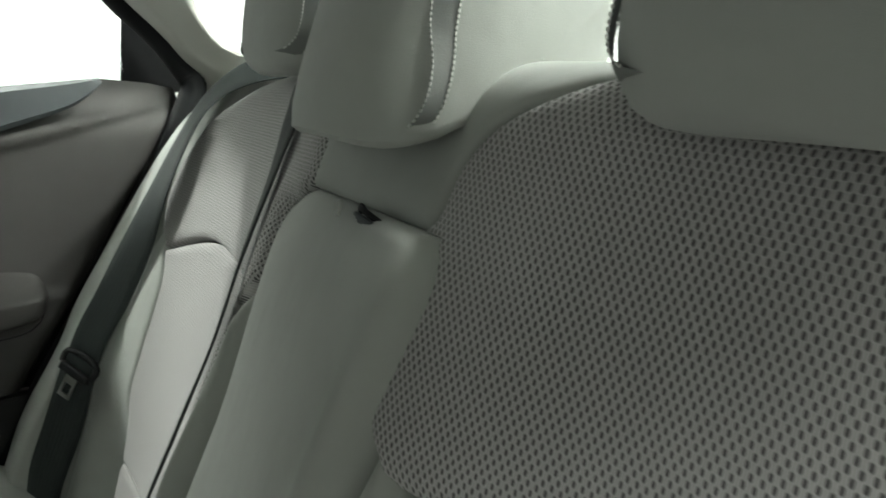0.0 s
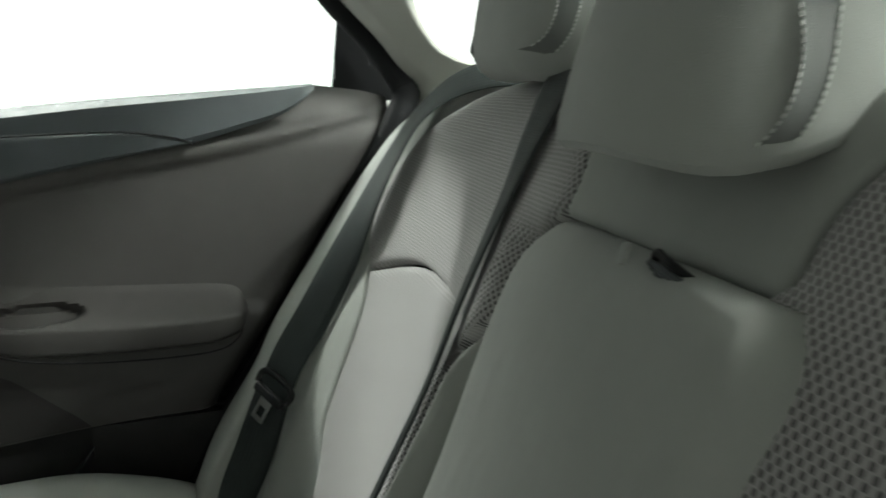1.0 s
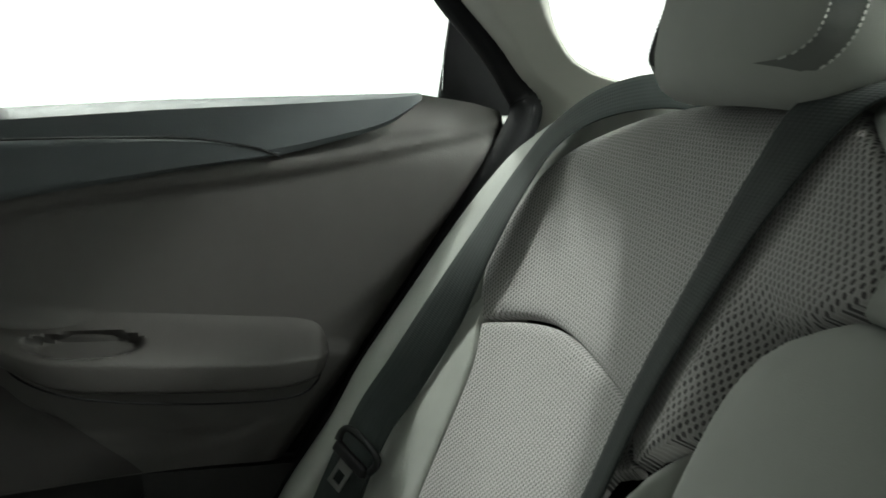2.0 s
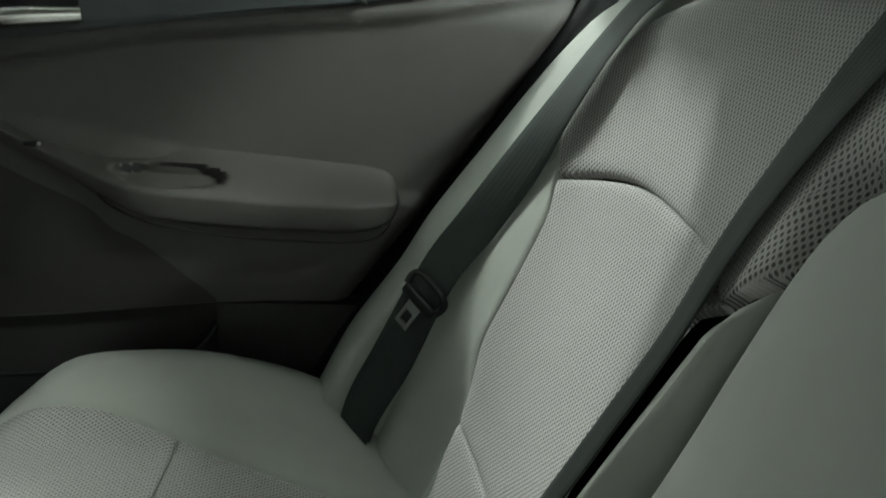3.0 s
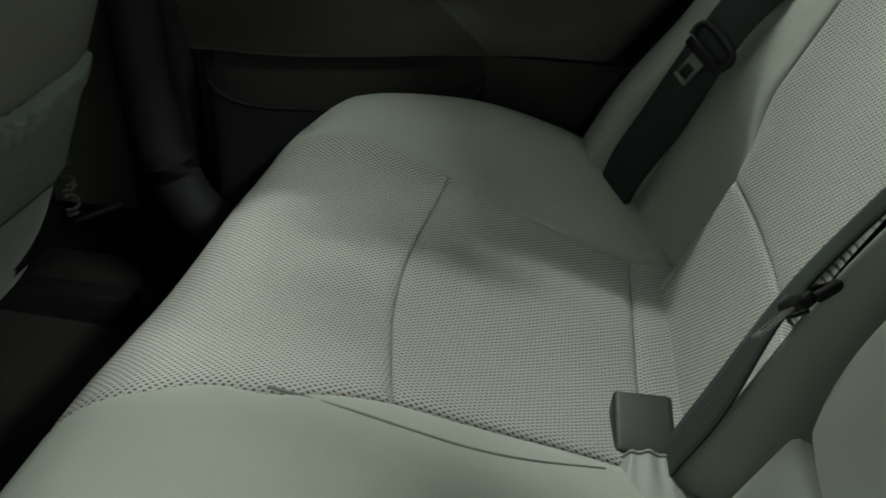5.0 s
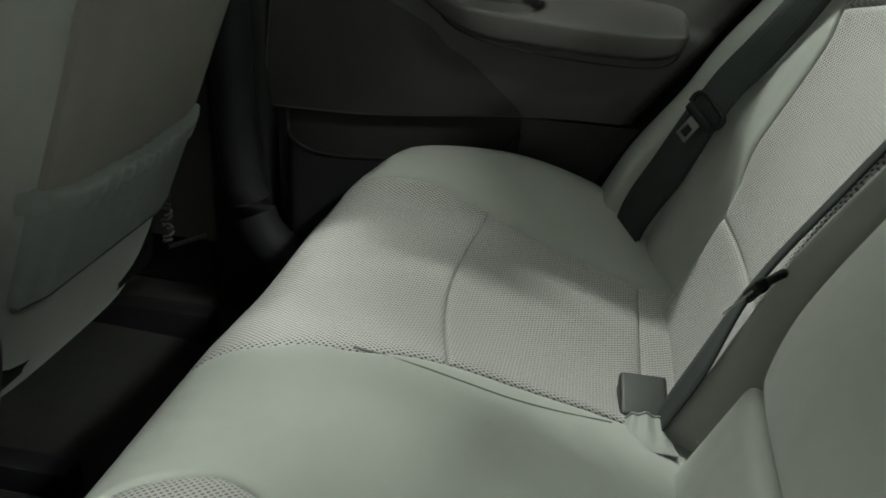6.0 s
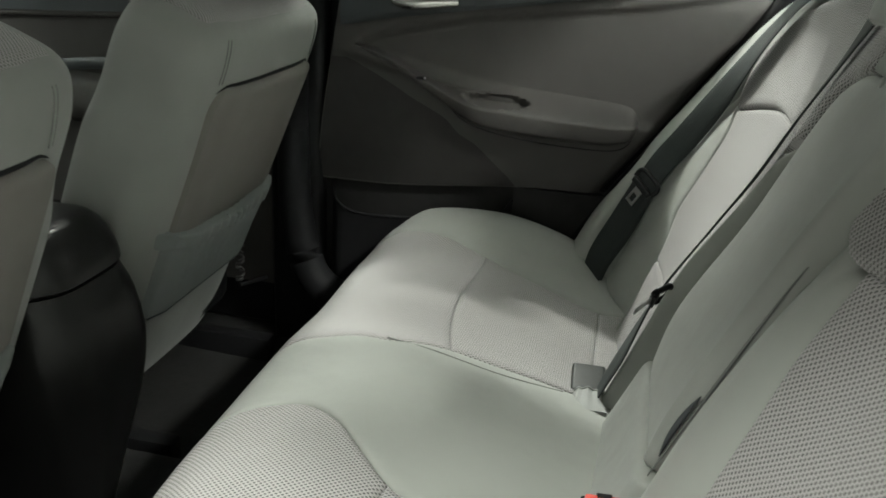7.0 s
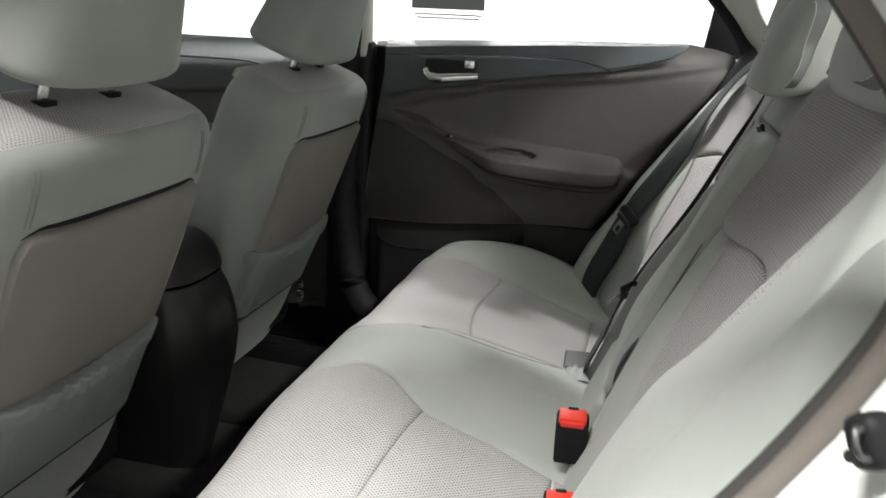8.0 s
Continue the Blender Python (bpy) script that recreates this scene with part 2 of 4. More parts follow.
M_CLOTH = surface_mat("grey_cloth", (0.275, 0.284, 0.266), 0.8, 0.12, 1500, 0.0003, 6.0, sheen=0.15, sag=0.006)
M_KNIT = knit_mat("grey_knit", (0.475, 0.460, 0.455), (0.080, 0.077, 0.077))
M_TRIM = surface_mat("door_vinyl", (0.039, 0.0365, 0.0348), 0.62, 0.06, 700, 0.0004, 7.0)
M_TRIM_LOW = surface_mat("door_lower_plastic", (0.0045, 0.0042, 0.0042), 0.7, 0.06, 600, 0.0004, 8.0)
M_TRIM_PATCH = surface_mat("door_patch_vinyl", (0.012, 0.0105, 0.010), 0.7, 0.08, 700, 0.0004, 8.0)
M_CABLE = surface_mat("cable_plastic", (0.05, 0.05, 0.05), 0.5, 0.15, 0, 0, 20.0)
M_SLATE = surface_mat("slate_plastic", (0.040, 0.046, 0.050), 0.6, 0.08, 600, 0.0003, 9.0)
M_SLATE_INLAY = surface_mat("slate_inlay", (0.036, 0.042, 0.046), 0.5, 0.08, 800, 0.0002, 9.0)
M_BLACK = surface_mat("black_plastic", (0.007, 0.007, 0.0078), 0.6, 0.15, 700, 0.0003, 12.0, gloss=0.2)
M_GLOSSBLACK = surface_mat("console_plastic", (0.006, 0.006, 0.006), 0.36, 0.15, 500, 0.0003, 14.0, gloss=0.38, rough_vary=0.03)
M_RUBBER = surface_mat("black_rubber", (0.006, 0.006, 0.007), 0.7, 0.2, 300, 0.0003, 20.0, gloss=0.2)
M_BELT = webbing_mat("belt_webbing", (0.017, 0.0215, 0.0213))
M_FRONT = surface_mat("front_seat_cloth", (0.205, 0.212, 0.200), 0.74, 0.1, 1500, 0.0003, 5.0, sheen=0.15, sag=0.004)
M_POCKET = surface_mat("pocket_cloth", (0.168, 0.183, 0.180), 0.85, 0.14, 38, 0.004, 11.0)
M_DARKSTEEL = surface_mat("dark_steel", (0.10, 0.10, 0.10), 0.45, 0.15, 0, 0, 30.0, metal=1.0)
M_PANEL = surface_mat("seat_panel_vinyl", (0.148, 0.141, 0.128), 0.75, 0.08, 900, 0.0003, 5.0)
M_SEAL = surface_mat("seal_rubber", (0.030, 0.028, 0.026), 0.6, 0.15, 300, 0.0003, 20.0)
M_FLANGE = surface_mat("flange_trim", (0.115, 0.100, 0.088), 0.6, 0.1, 600, 0.0003, 20.0)
M_CARPET = surface_mat("black_carpet", (0.0035, 0.0035, 0.0035), 0.95, 0.3, 500, 0.003, 14.0)
M_MAT = surface_mat("floor_mat", (0.0045, 0.0043, 0.0042), 0.92, 0.25, 420, 0.003, 12.0)
M_PILLAR = surface_mat("pillar_plastic", (0.42, 0.42, 0.39), 0.6, 0.05, 700, 0.0003, 5.0)
M_HEADLINER = surface_mat("headliner_cloth", (0.30, 0.295, 0.28), 0.9, 0.05, 900, 0.0005, 5.0)
M_SHELF = surface_mat("shelf_cloth", (0.34, 0.34, 0.32), 0.9, 0.06, 900, 0.0005, 6.0)
M_PAINT = surface_mat("white_paint", (0.80, 0.80, 0.79), 0.25, 0.02, 0, 0, 3.0, coat=0.6, rough_vary=0.05)
M_CHROME = surface_mat("satin_chrome", (0.72, 0.72, 0.70), 0.22, 0.04, 0, 0, 20.0, metal=1.0, rough_vary=0.06)
M_STEEL = surface_mat("steel", (0.45, 0.45, 0.45), 0.35, 0.1, 0, 0, 30.0, metal=1.0)
M_RED = surface_mat("red_plastic", (0.62, 0.035, 0.02), 0.4, 0.06, 0, 0, 20.0)
M_STITCH = surface_mat("pale_thread", (0.44, 0.44, 0.42), 0.7, 0.1, 0, 0, 60.0)
M_BUCKLE = surface_mat("buckle_plastic", (0.022, 0.024, 0.023), 0.52, 0.1, 700, 0.0002, 20.0, gloss=0.28)
M_BOOT = surface_mat("boot_fabric", (0.20, 0.206, 0.20), 0.6, 0.1, 1200, 0.0003, 20.0, sheen=0.2)
M_SEAMDARK = surface_mat("seam_band", (0.125, 0.130, 0.124), 0.75, 0.08, 1500, 0.0003, 12.0)
M_GROUND = surface_mat("hall_floor", (0.11, 0.11, 0.105), 0.55, 0.06, 60, 0.001, 1.2)
M_SIGN = surface_mat("grey_sign", (0.22, 0.22, 0.22), 0.6, 0.05, 0, 0, 3.0)


def glass_mat(name):
    m, nt, b = node_kit(name)
    b.inputs["Base Color"].default_value = (0.93, 0.97, 0.95, 1)
    b.inputs["Roughness"].default_value = 0.0
    b.inputs["Transmission Weight"].default_value = 1.0
    b.inputs["IOR"].default_value = 1.45
    return m


M_GLASS = glass_mat("window_glass")


def glow_mat(name, strength):
    m, nt, b = node_kit(name)
    b.inputs["Base Color"].default_value = (0.85, 0.85, 0.83, 1)
    b.inputs["Emission Color"].default_value = (1, 1, 0.985, 1)
    b.inputs["Emission Strength"].default_value = strength
    return m


M_GLOW = glow_mat("lit_white_screen", 1.1)
# the near and front glows are added fill light
M_GLOW_NEAR = glow_mat("near_fill_glow", 0.15)
M_GLOW_FRONT = glow_mat("front_fill_glow", 0.42)
M_GLOW_REAR = glow_mat("lit_white_rear_screen", 0.95)

# ---------------------------------------------------------------- rear seat: forms
LEAN_BACK = radians(23)
SB_S = Vector((0, -math.sin(LEAN_BACK), math.cos(LEAN_BACK)))
SB_N = Vector((0, math.cos(LEAN_BACK), math.sin(LEAN_BACK)))


def on_back(x, s, n):
    """A place by the seat back's own axes: across, up along it, out of it."""
    return Vector((x, 0, 0.5)) + s * SB_S + n * SB_N


back_profile = crom([(0, 0.045), (0.10, 0.048), (0.14, 0.049), (0.20, 0.036), (0.27, 0.018), (0.34, 0.012), (0.44, 0.014), (0.52, 0.025),
                     (0.57, 0.039), (0.61, 0.049), (0.64, 0.052), (0.67, 0.046), (0.70, 0.02)])
roll_start = crom([(0, 0.556), (0.34, 0.556), (0.42, 0.550), (0.50, 0.533), (0.57, 0.500), (0.63, 0.445), (0.68, 0.39), (0.72, 0.33)])
lumbar = crom([(-0.06, 0.0), (0.05, 0.004), (0.2, 0.010), (0.36, 0.0), (0.5, -0.004)])
ROLL_R = 0.050
near_bolster = crom([(-0.08, 0.088), (0.0, 0.091), (0.1, 0.096), (0.2, 0.099), (0.31, 0.093), (0.37, 0.079), (0.413, 0.069), (0.463, 0.056), (0.515, 0.042), (0.60, 0.020)])


def back_n(x, s):
    u = abs(x) if x > 0 else abs(x) * 1.055
    w = 1.0 - 0.45 * step(0.40, 0.56, s)
    n = 0.02 + (back_profile(u) - 0.02) * w + lumbar(s) + (0.0 if x < 0 else -0.030 * step(0.19, 0.03, s) * step(0.49, 0.53, u) * step(0.615, 0.55, u))
    if x > 0:  # the pad dives into the gap beside the armrest on the far side, the outer bolster stands up on the near one
        return n + 0.010 * math.exp(-((u - 0.197) / 0.020) ** 2) * step(0.34, 0.16, s) - (0.038 + 0.022 * step(0.40, 0.35, s)) * step(0.200, 0.168, u) * step(0.50, 0.45, s)
    k = step(0.40, 0.55, -x)
    return n * (1 - k) + near_bolster(s) * k


def back_at(x, s, lift=0.0):
    """The padded front of the seat back, which rolls over at its top."""
    s0 = roll_start(abs(x))
    if s <= s0:
        return on_back(x, s, back_n(x, s) + lift)
    th = min((s - s0) / ROLL_R, 2.2)
    r = ROLL_R + lift
    return on_back(x, s0 + r * math.sin(th), back_n(x, s0) - ROLL_R + r * math.cos(th))


insert_outer = crom([(-0.06, 0.485), (0.03, 0.490), (0.06, 0.500), (0.10, 0.508), (0.165, 0.526), (0.23, 0.531), (0.285, 0.538), (0.32, 0.546), (0.352, 0.562), (0.42, 0.574), (0.48, 0.560), (0.54, 0.525), (0.58, 0.485), (0.62, 0.445), (0.66, 0.41)])
insert_far = crom([(0.33, 0.550), (0.352, 0.566), (0.38, 0.588), (0.42, 0.602), (0.48, 0.594), (0.54, 0.566), (0.58, 0.530), (0.62, 0.492), (0.66, 0.46)])
bolster_far = crom([(-0.06, 0.680), (0.05, 0.668), (0.12, 0.650), (0.20, 0.622), (0.30, 0.604), (0.345, 0.590), (0.375, 0.574)])
wing_inner = crom([(-0.08, 0.640), (0.10, 0.632), (0.22, 0.630), (0.32, 0.622), (0.42, 0.604), (0.52, 0.578), (0.58, 0.552), (0.63, 0.53)])
wing_outer = crom([(-0.08, 0.713), (0.40, 0.713), (0.50, 0.712), (0.537, 0.698), (0.567, 0.664), (0.592, 0.630), (0.63, 0.57)])
insert_inner = crom([(-0.06, 0.225), (0.10, 0.217), (0.15, 0.209), (0.23, 0.199), (0.30, 0.184), (0.36, 0.180), (0.40, 0.180)])
upper_inner = crom([(0.30, 0.105), (0.40, 0.099), (0.44, 0.095), (0.485, 0.090), (0.495, 0.098), (0.503, 0.107), (0.53, 0.110), (0.55, 0.124), (0.565, 0.145), (0.58, 0.168), (0.60, 0.195), (0.65, 0.23)])
seam_at = crom([(0.165, 0.416), (0.180, 0.408), (0.195, 0.392), (0.210, 0.374), (0.225, 0.370), (0.25, 0.381), (0.29, 0.387), (0.385, 0.393), (0.44, 0.390), (0.497, 0.376), (0.562, 0.352), (0.60, 0.340)])

seam_near = crom([(0.105, 0.406), (0.125, 0.400), (0.145, 0.386), (0.162, 0.374), (0.20, 0.376), (0.25, 0.384), (0.29, 0.384), (0.33, 0.375), (0.37, 0.362), (0.44, 0.352), (0.50, 0.345), (0.562, 0.335), (0.60, 0.330)])

# edges of the folded armrest
pad_far = crom([(-0.06, 0.150), (0.06, 0.148), (0.10, 0.152), (0.14, 0.160), (0.20, 0.166), (0.25, 0.172), (0.30, 0.179), (0.36, 0.182), (0.40, 0.182), (0.434, 0.177), (0.464, 0.160), (0.49, 0.130)])
far_inner = crom([(-0.06, 0.232), (0.10, 0.230), (0.25, 0.226), (0.32, 0.222), (0.36, 0.214), (0.40, 0.210)])
far_upper = crom([(0.30, 0.182), (0.40, 0.182), (0.44, 0.176), (0.47, 0.158), (0.49, 0.126), (0.503, 0.107), (0.53, 0.110), (0.55, 0.124), (0.565, 0.145), (0.58, 0.168), (0.60, 0.195), (0.65, 0.23)])
pad_near = crom([(-0.06, -0.110), (0.12, -0.112), (0.30, -0.115), (0.35, -0.121), (0.41, -0.134), (0.49, -0.137)])

rear_seat = thing("rear_seat", "light grey cloth rear bench seat with knit inserts, armrest folded up", "car seat")
# the shell behind the pads
bm = sheet(lambda u, v: on_back(u, v, -0.035), span(-0.70, 0.70, 28), span(-0.10, 0.53, 12))
thicken(bm, SB_N * -0.03)
rear_back = part("backrest", bm, M_RUBBER, rear_seat, "padded backrest on a dark shell")

for side in (1, -1):
    def flip(f, side=side):
        def g(a, b):
            x, s = f(a, b)
            return side * x, s
        return g

    squeeze = 1.0 if side > 0 else 0.96
    seam = seam_at if side > 0 else seam_near
    edge_in = far_inner if side > 0 else insert_inner
    edge_up = far_upper if side > 0 else upper_inner
    x0 = 0.180 if side > 0 else 0.112

    def upper(a, b):
        lo = seam(x0 + (0.562 - x0) * a)
        s = lo + (0.632 - lo) * b
        i, o = edge_up(s), insert_far(s) if side > 0 else insert_outer(s) * squeeze
        return i + (o - i) * a, s

    def lower(a, b):
        lo = seam(0.22 + 0.342 * a) if a > 0.08 else (0.372 if side > 0 else 0.378)
        s = 0.098 + (lo - 0.098) * b
        i, o = edge_in(s) + (0.042 * step(0.375, 0.345, s) if side > 0 else 0.0), insert_outer(s) * squeeze
        return i + (o - i) * a, s

    def foot(a, b):
        s = -0.06 + 0.158 * b
        return 0.22 + (insert_outer(s) * squeeze - 0.22) * a, s

    def outer(a, b):
        s = -0.06 + (0.435 if side > 0 else 0.70) * b
        o = insert_outer(s) * squeeze
        return o + ((bolster_far(s) if side > 0 else 0.662) - o) * a, s

    def inner(a, b, far=side > 0):
        hi = seam(0.180 + 0.045 * a) if far else seam(0.108 + 0.085 * a)
        s = -0.06 + (hi + 0.06) * b
        i = pad_far(s) + 0.004 if far else 0.008 - pad_near(s)
        return i + (edge_in(s) - i) * a, s

    pillow("upper_insert", flip(upper), back_at, (0.43, 0.23), (34, 26), M_KNIT, rear_back, "grey open-knit fabric insert", drop=0.006, skirt=0.006 if side > 0 else 0.03)
    pillow("lower_insert", flip(lower), back_at, (0.33, 0.27), (26, 26), M_KNIT, rear_back, "grey open-knit fabric insert", drop=0.006, skirt=0.003 if side > 0 else 0.03)
    pillow("foot_insert", flip(foot), back_at, (0.27, 0.166), (20, 12), M_KNIT, rear_back, "grey open-knit fabric insert", drop=0.006)
    pillow("outer_bolster", flip(outer), back_at if side > 0 else (lambda x, s, l: back_at(x, s, l + 0.0035)), (0.13, 0.66), (14, 50), M_CLOTH, rear_back, drop=0.005)
    pillow("inner_bolster", flip(inner), back_at, (0.09, 0.45), (14, 30), M_CLOTH, rear_back, drop=0.020, edge=0.036)

    wing_n = crom([(-0.08, 0.134), (0.0, 0.132), (0.07, 0.129), (0.17, 0.110), (0.235, 0.103), (0.33, 0.083), (0.436, 0.060), (0.507, 0.038), (0.537, 0.024), (0.567, 0.012), (0.595, -0.004), (0.63, -0.03)]) if side > 0 else crom([(-0.08, 0.106), (0.1, 0.108), (0.2, 0.108), (0.3, 0.101), (0.36, 0.090), (0.42, 0.077), (0.48, 0.065), (0.52, 0.056), (0.6, 0.03)])

    def wing_at(x, s, lift=0.0):
        s0 = roll_start(abs(x)) + 0.06 if x < 0 else 1.0
        q = (abs(x) - 0.678) / 0.05 * step(0.60, 0.45, s)
        n = wing_n(min(s, s0)) - 0.008 * q * q
        if s <= s0:
            return on_back(x, s, n + lift)
        th = min((s - s0) / 0.06, 1.9)
        return on_back(x, s0 + (0.06 + lift) * math.sin(th), n - 0.06 + (0.06 + lift) * math.cos(th))

    def wing(a, b, far=side > 0):
        s = -0.08 + (0.70 if far else 0.60) * b
        i, o = (wing_inner(s), wing_outer(s)) if far else (0.652, 0.746)
        return i + (o - i) * a, s

    pillow("side_wing", flip(wing), wing_at, (0.085, 0.60), (8, 40), M_CLOTH, rear_back, drop=0.008, edge=0.014, skirt=0.075 if side > 0 else 0.05)

# centre: panel under the middle head restraint, folded armrest, its lower cover
cp_half = crom([(0.48, 0.106), (0.50, 0.106), (0.53, 0.109), (0.55, 0.123), (0.565, 0.144), (0.58, 0.167), (0.60, 0.194), (0.65, 0.229)])
pillow("centre_panel", lambda a, b: ((2 * a - 1) * cp_half(0.494 + 0.143 * b), 0.494 + 0.143 * b), back_at, (0.28, 0.12), (24, 14), M_CLOTH, rear_back, drop=0.008)


def arm_at(x, s, lift=0.0):
    mid = (pad_far(s) + pad_near(s)) / 2
    q = abs(x - mid) / max(0.02, pad_far(s) - mid)
    n = 0.053 - 0.110 * x + 0.012 * step(0.32, 0.17, s) * step(-0.10, 0.12, x) - 0.005 * q**4 - 0.02 * step(0.17, 0.02, s)
    n -= 0.008 * step(0.44, 0.50, s) ** 2
    n += 0.005 * math.exp(-(((x - pad_near(s)) - 0.015) / 0.009) ** 2) * step(0.46, 0.38, s)  # rolled near edge
    return on_back(x, s, n + lift)


def arm_xs(a, b):
    s = 0.098 + 0.396 * b
    near_top = max(0.0, (s - 0.455) / 0.033)
    near_low = max(0.0, (0.13 - s) / 0.032)
    lo, hi = pad_near(s), pad_far(s)
    half = (hi - lo) / 2 - 0.012 * (1 - math.sqrt(max(0, 1 - min(1, near_top) ** 2))) - 0.02 * (1 - math.sqrt(max(0, 1 - min(1, near_low) ** 2)))
    return (lo + hi) / 2 + (2 * a - 1) * half, s


armrest = pillow("armrest", arm_xs, arm_at, (0.21, 0.39), (18, 30), M_CLOTH, rear_back, "smooth grey fold-down centre armrest", edge=0.010, drop=0.015, skirt=0.05)
strap = part("pull_strap", tube([on_back(-0.030, 0.486, 0.042), on_back(-0.038, 0.495, 0.049), on_back(-0.056, 0.493, 0.052), on_back(-0.078, 0.487, 0.042)], 0.0020, 8), M_BLACK, rear_back, "black fabric pull loop")
for k in range(3):
    part("strap_fold", tube([on_back(-0.040 - 0.004 * k, 0.490 - 0.0015 * k, 0.052), on_back(-0.055, 0.490 - 0.0018 * k, 0.055 - 0.002 * k), on_back(-0.085, 0.484 - 0.001 * k, 0.044)], 0.0016, 6), M_SLATE, rear_back)
part("strap_tab", box(0.007, 0.003, 0.010, 0.0012, 2), M_CLOTH, rear_back, "grey strap tab", m=Matrix.Translation(on_back(-0.031, 0.490, 0.060)) @ pose(0, 0, 0, 23, 15, 0))
# thin dark tube draws the shade in the crease along the near edge
part("armrest_crease_shade", tube([on_back(pad_near(s) - 0.002, s, 0.050) for s in span(0.10, 0.345, 10)], lambda q: 0.0006 + 0.0010 * math.sin(math.pi * q), 8, 3), M_SEAMDARK, rear_back, "dark tube for the shade in the crease beside the armrest")
# the pucker's shaded opening, drawn as a solid dark lens
part("armrest_pucker_shade", tube([on_back(-0.1165, 0.198, 0.055), on_back(-0.117, 0.175, 0.057), on_back(-0.115, 0.148, 0.056), on_back(-0.110, 0.122, 0.051)], lambda q: 0.0005 + 0.0024 * math.sin(math.pi * q), 10), M_SLATE, rear_back, "dark tube for the shade inside the pucker beside the armrest")
pillow("armrest_hinge_cover", lambda a, b: (-0.118 + 0.264 * a, -0.06 + 0.152 * b), lambda x, s, l: on_back(x, s, 0.052 - 0.05 * x + l), (0.264, 0.152), (10, 10), M_CLOTH, rear_back, drop=0.01, edge=0.016)


# ---------------------------------------------------------------- rear seat: cushion
cush_z = crom([(-0.06, 0.45), (0.05, 0.474), (0.15, 0.502), (0.27, 0.530), (0.36, 0.538), (0.42, 0.536), (0.46, 0.534)])
cush_dz = crom([(0, 0.036), (0.12, 0.036), (0.18, 0.029), (0.25, 0.012), (0.33, 0.0), (0.45, 0.0), (0.52, 0.003), (0.575, 0.006), (0.72, 0.006)])
bol_u = crom([(0.56, 0.0), (0.585, 0.010), (0.61, 0.028), (0.64, 0.044), (0.668, 0.050), (0.69, 0.042), (0.71, 0.010), (0.722, -0.05)])
bol_y = crom([(-0.06, 0.2), (0.0, 0.3), (0.058, 0.62), (0.13, 1.08), (0.217, 1.18), (0.315, 1.0), (0.394, 0.8), (0.45, 0.5)])


def cush_at(x, t, lift=0.0):
    """The cushion's top, which rolls down at the front; t runs forward along it."""
    u = abs(x)
    y0 = 0.416 + 0.012 * step(0.10, 0.30, x) - 0.062 * (max(0.0, u - 0.50) / 0.22) ** 2
    r = 0.085
    z = cush_z(min(t, y0)) + cush_dz(u) * (1 - 0.25 * step(0.30, 0.45, t)) + bol_u(u) * bol_y(t)
    z -= (0.032 if x < 0 else 0.0) * step(0.115, 0.065, t) * step(0.50, 0.58, u)  # the crease under the backrest's outer bolster
    if t <= y0:
        return Vector((x, t, z + lift))
    th = (t - y0) / r
    if th < 1.45:
        return Vector((x, y0 + (r + lift) * math.sin(th), z - r + (r + lift) * math.cos(th)))
    d = (th - 1.45) * r
    return Vector((x, y0 + (r + lift) * math.sin(1.45) - 0.12 * d, z - r + (r + lift) * math.cos(1.45) - d))


far_in = crom([(-0.05, 0.205), (0.09, 0.197), (0.195, 0.184), (0.254, 0.181), (0.293, 0.173), (0.33, 0.161), (0.381, 0.165), (0.43, 0.15), (0.52, 0.13), (0.7, 0.12)])
near_in = crom([(-0.05, 0.165), (0.06, 0.16), (0.158, 0.143), (0.225, 0.135), (0.249, 0.128), (0.29, 0.09), (0.326, 0.05), (0.36, 0.027), (0.39, 0.020), (0.43, 0.032), (0.5, 0.06), (0.7, 0.07)])
c_out = crom([(-0.05, 0.56), (0.004, 0.555), (0.07, 0.53), (0.174, 0.548), (0.276, 0.575), (0.342, 0.597), (0.43, 0.61), (0.52, 0.60), (0.7, 0.59)])
mid_seam = crom([(0.0, 0.252), (0.2, 0.268), (0.36, 0.279), (0.53, 0.284), (0.7, 0.282), (1.0, 0.270)])
FRONT_T = 0.66

bench = part("cushion", box(1.30, 0.42, 0.16, 0.02, 2, (0, 0.20, 0.345)), M_RUBBER, rear_seat, "padded bench cushion on a dark base")
for side, inn in ((1, far_in), (-1, near_in)):
    def quad(t0, t1, side=side, inn=inn):
        def f(a, b):
            f0, f1 = (q(a) if callable(q) else q for q in (t0, t1))
            t = f0 + (f1 - f0) * b
            return side * (inn(t) + (c_out(t) - inn(t)) * a), t
        return f

    pillow("front_insert", quad(mid_seam, FRONT_T), cush_at, (0.44, 0.39), (30, 34), M_KNIT, bench, "grey open-knit fabric insert", drop=0.006)
    pillow("rear_insert", quad(0.064, mid_seam), cush_at, (0.37, 0.21), (26, 18), M_KNIT, bench, "grey open-knit fabric insert", drop=0.006)
    pillow("back_strip", quad(-0.06, 0.064), cush_at, (0.37, 0.124), (20, 8), M_KNIT, bench, "grey open-knit fabric insert", drop=0.006)
    pillow("outer_bolster", lambda a, b, side=side: (side * (c_out(-0.06 + 0.70 * b) + (0.722 - c_out(-0.06 + 0.70 * b)) * a), -0.06 + 0.70 * b), cush_at, (0.12, 0.70), (14, 50), M_CLOTH, bench, drop=0.005)
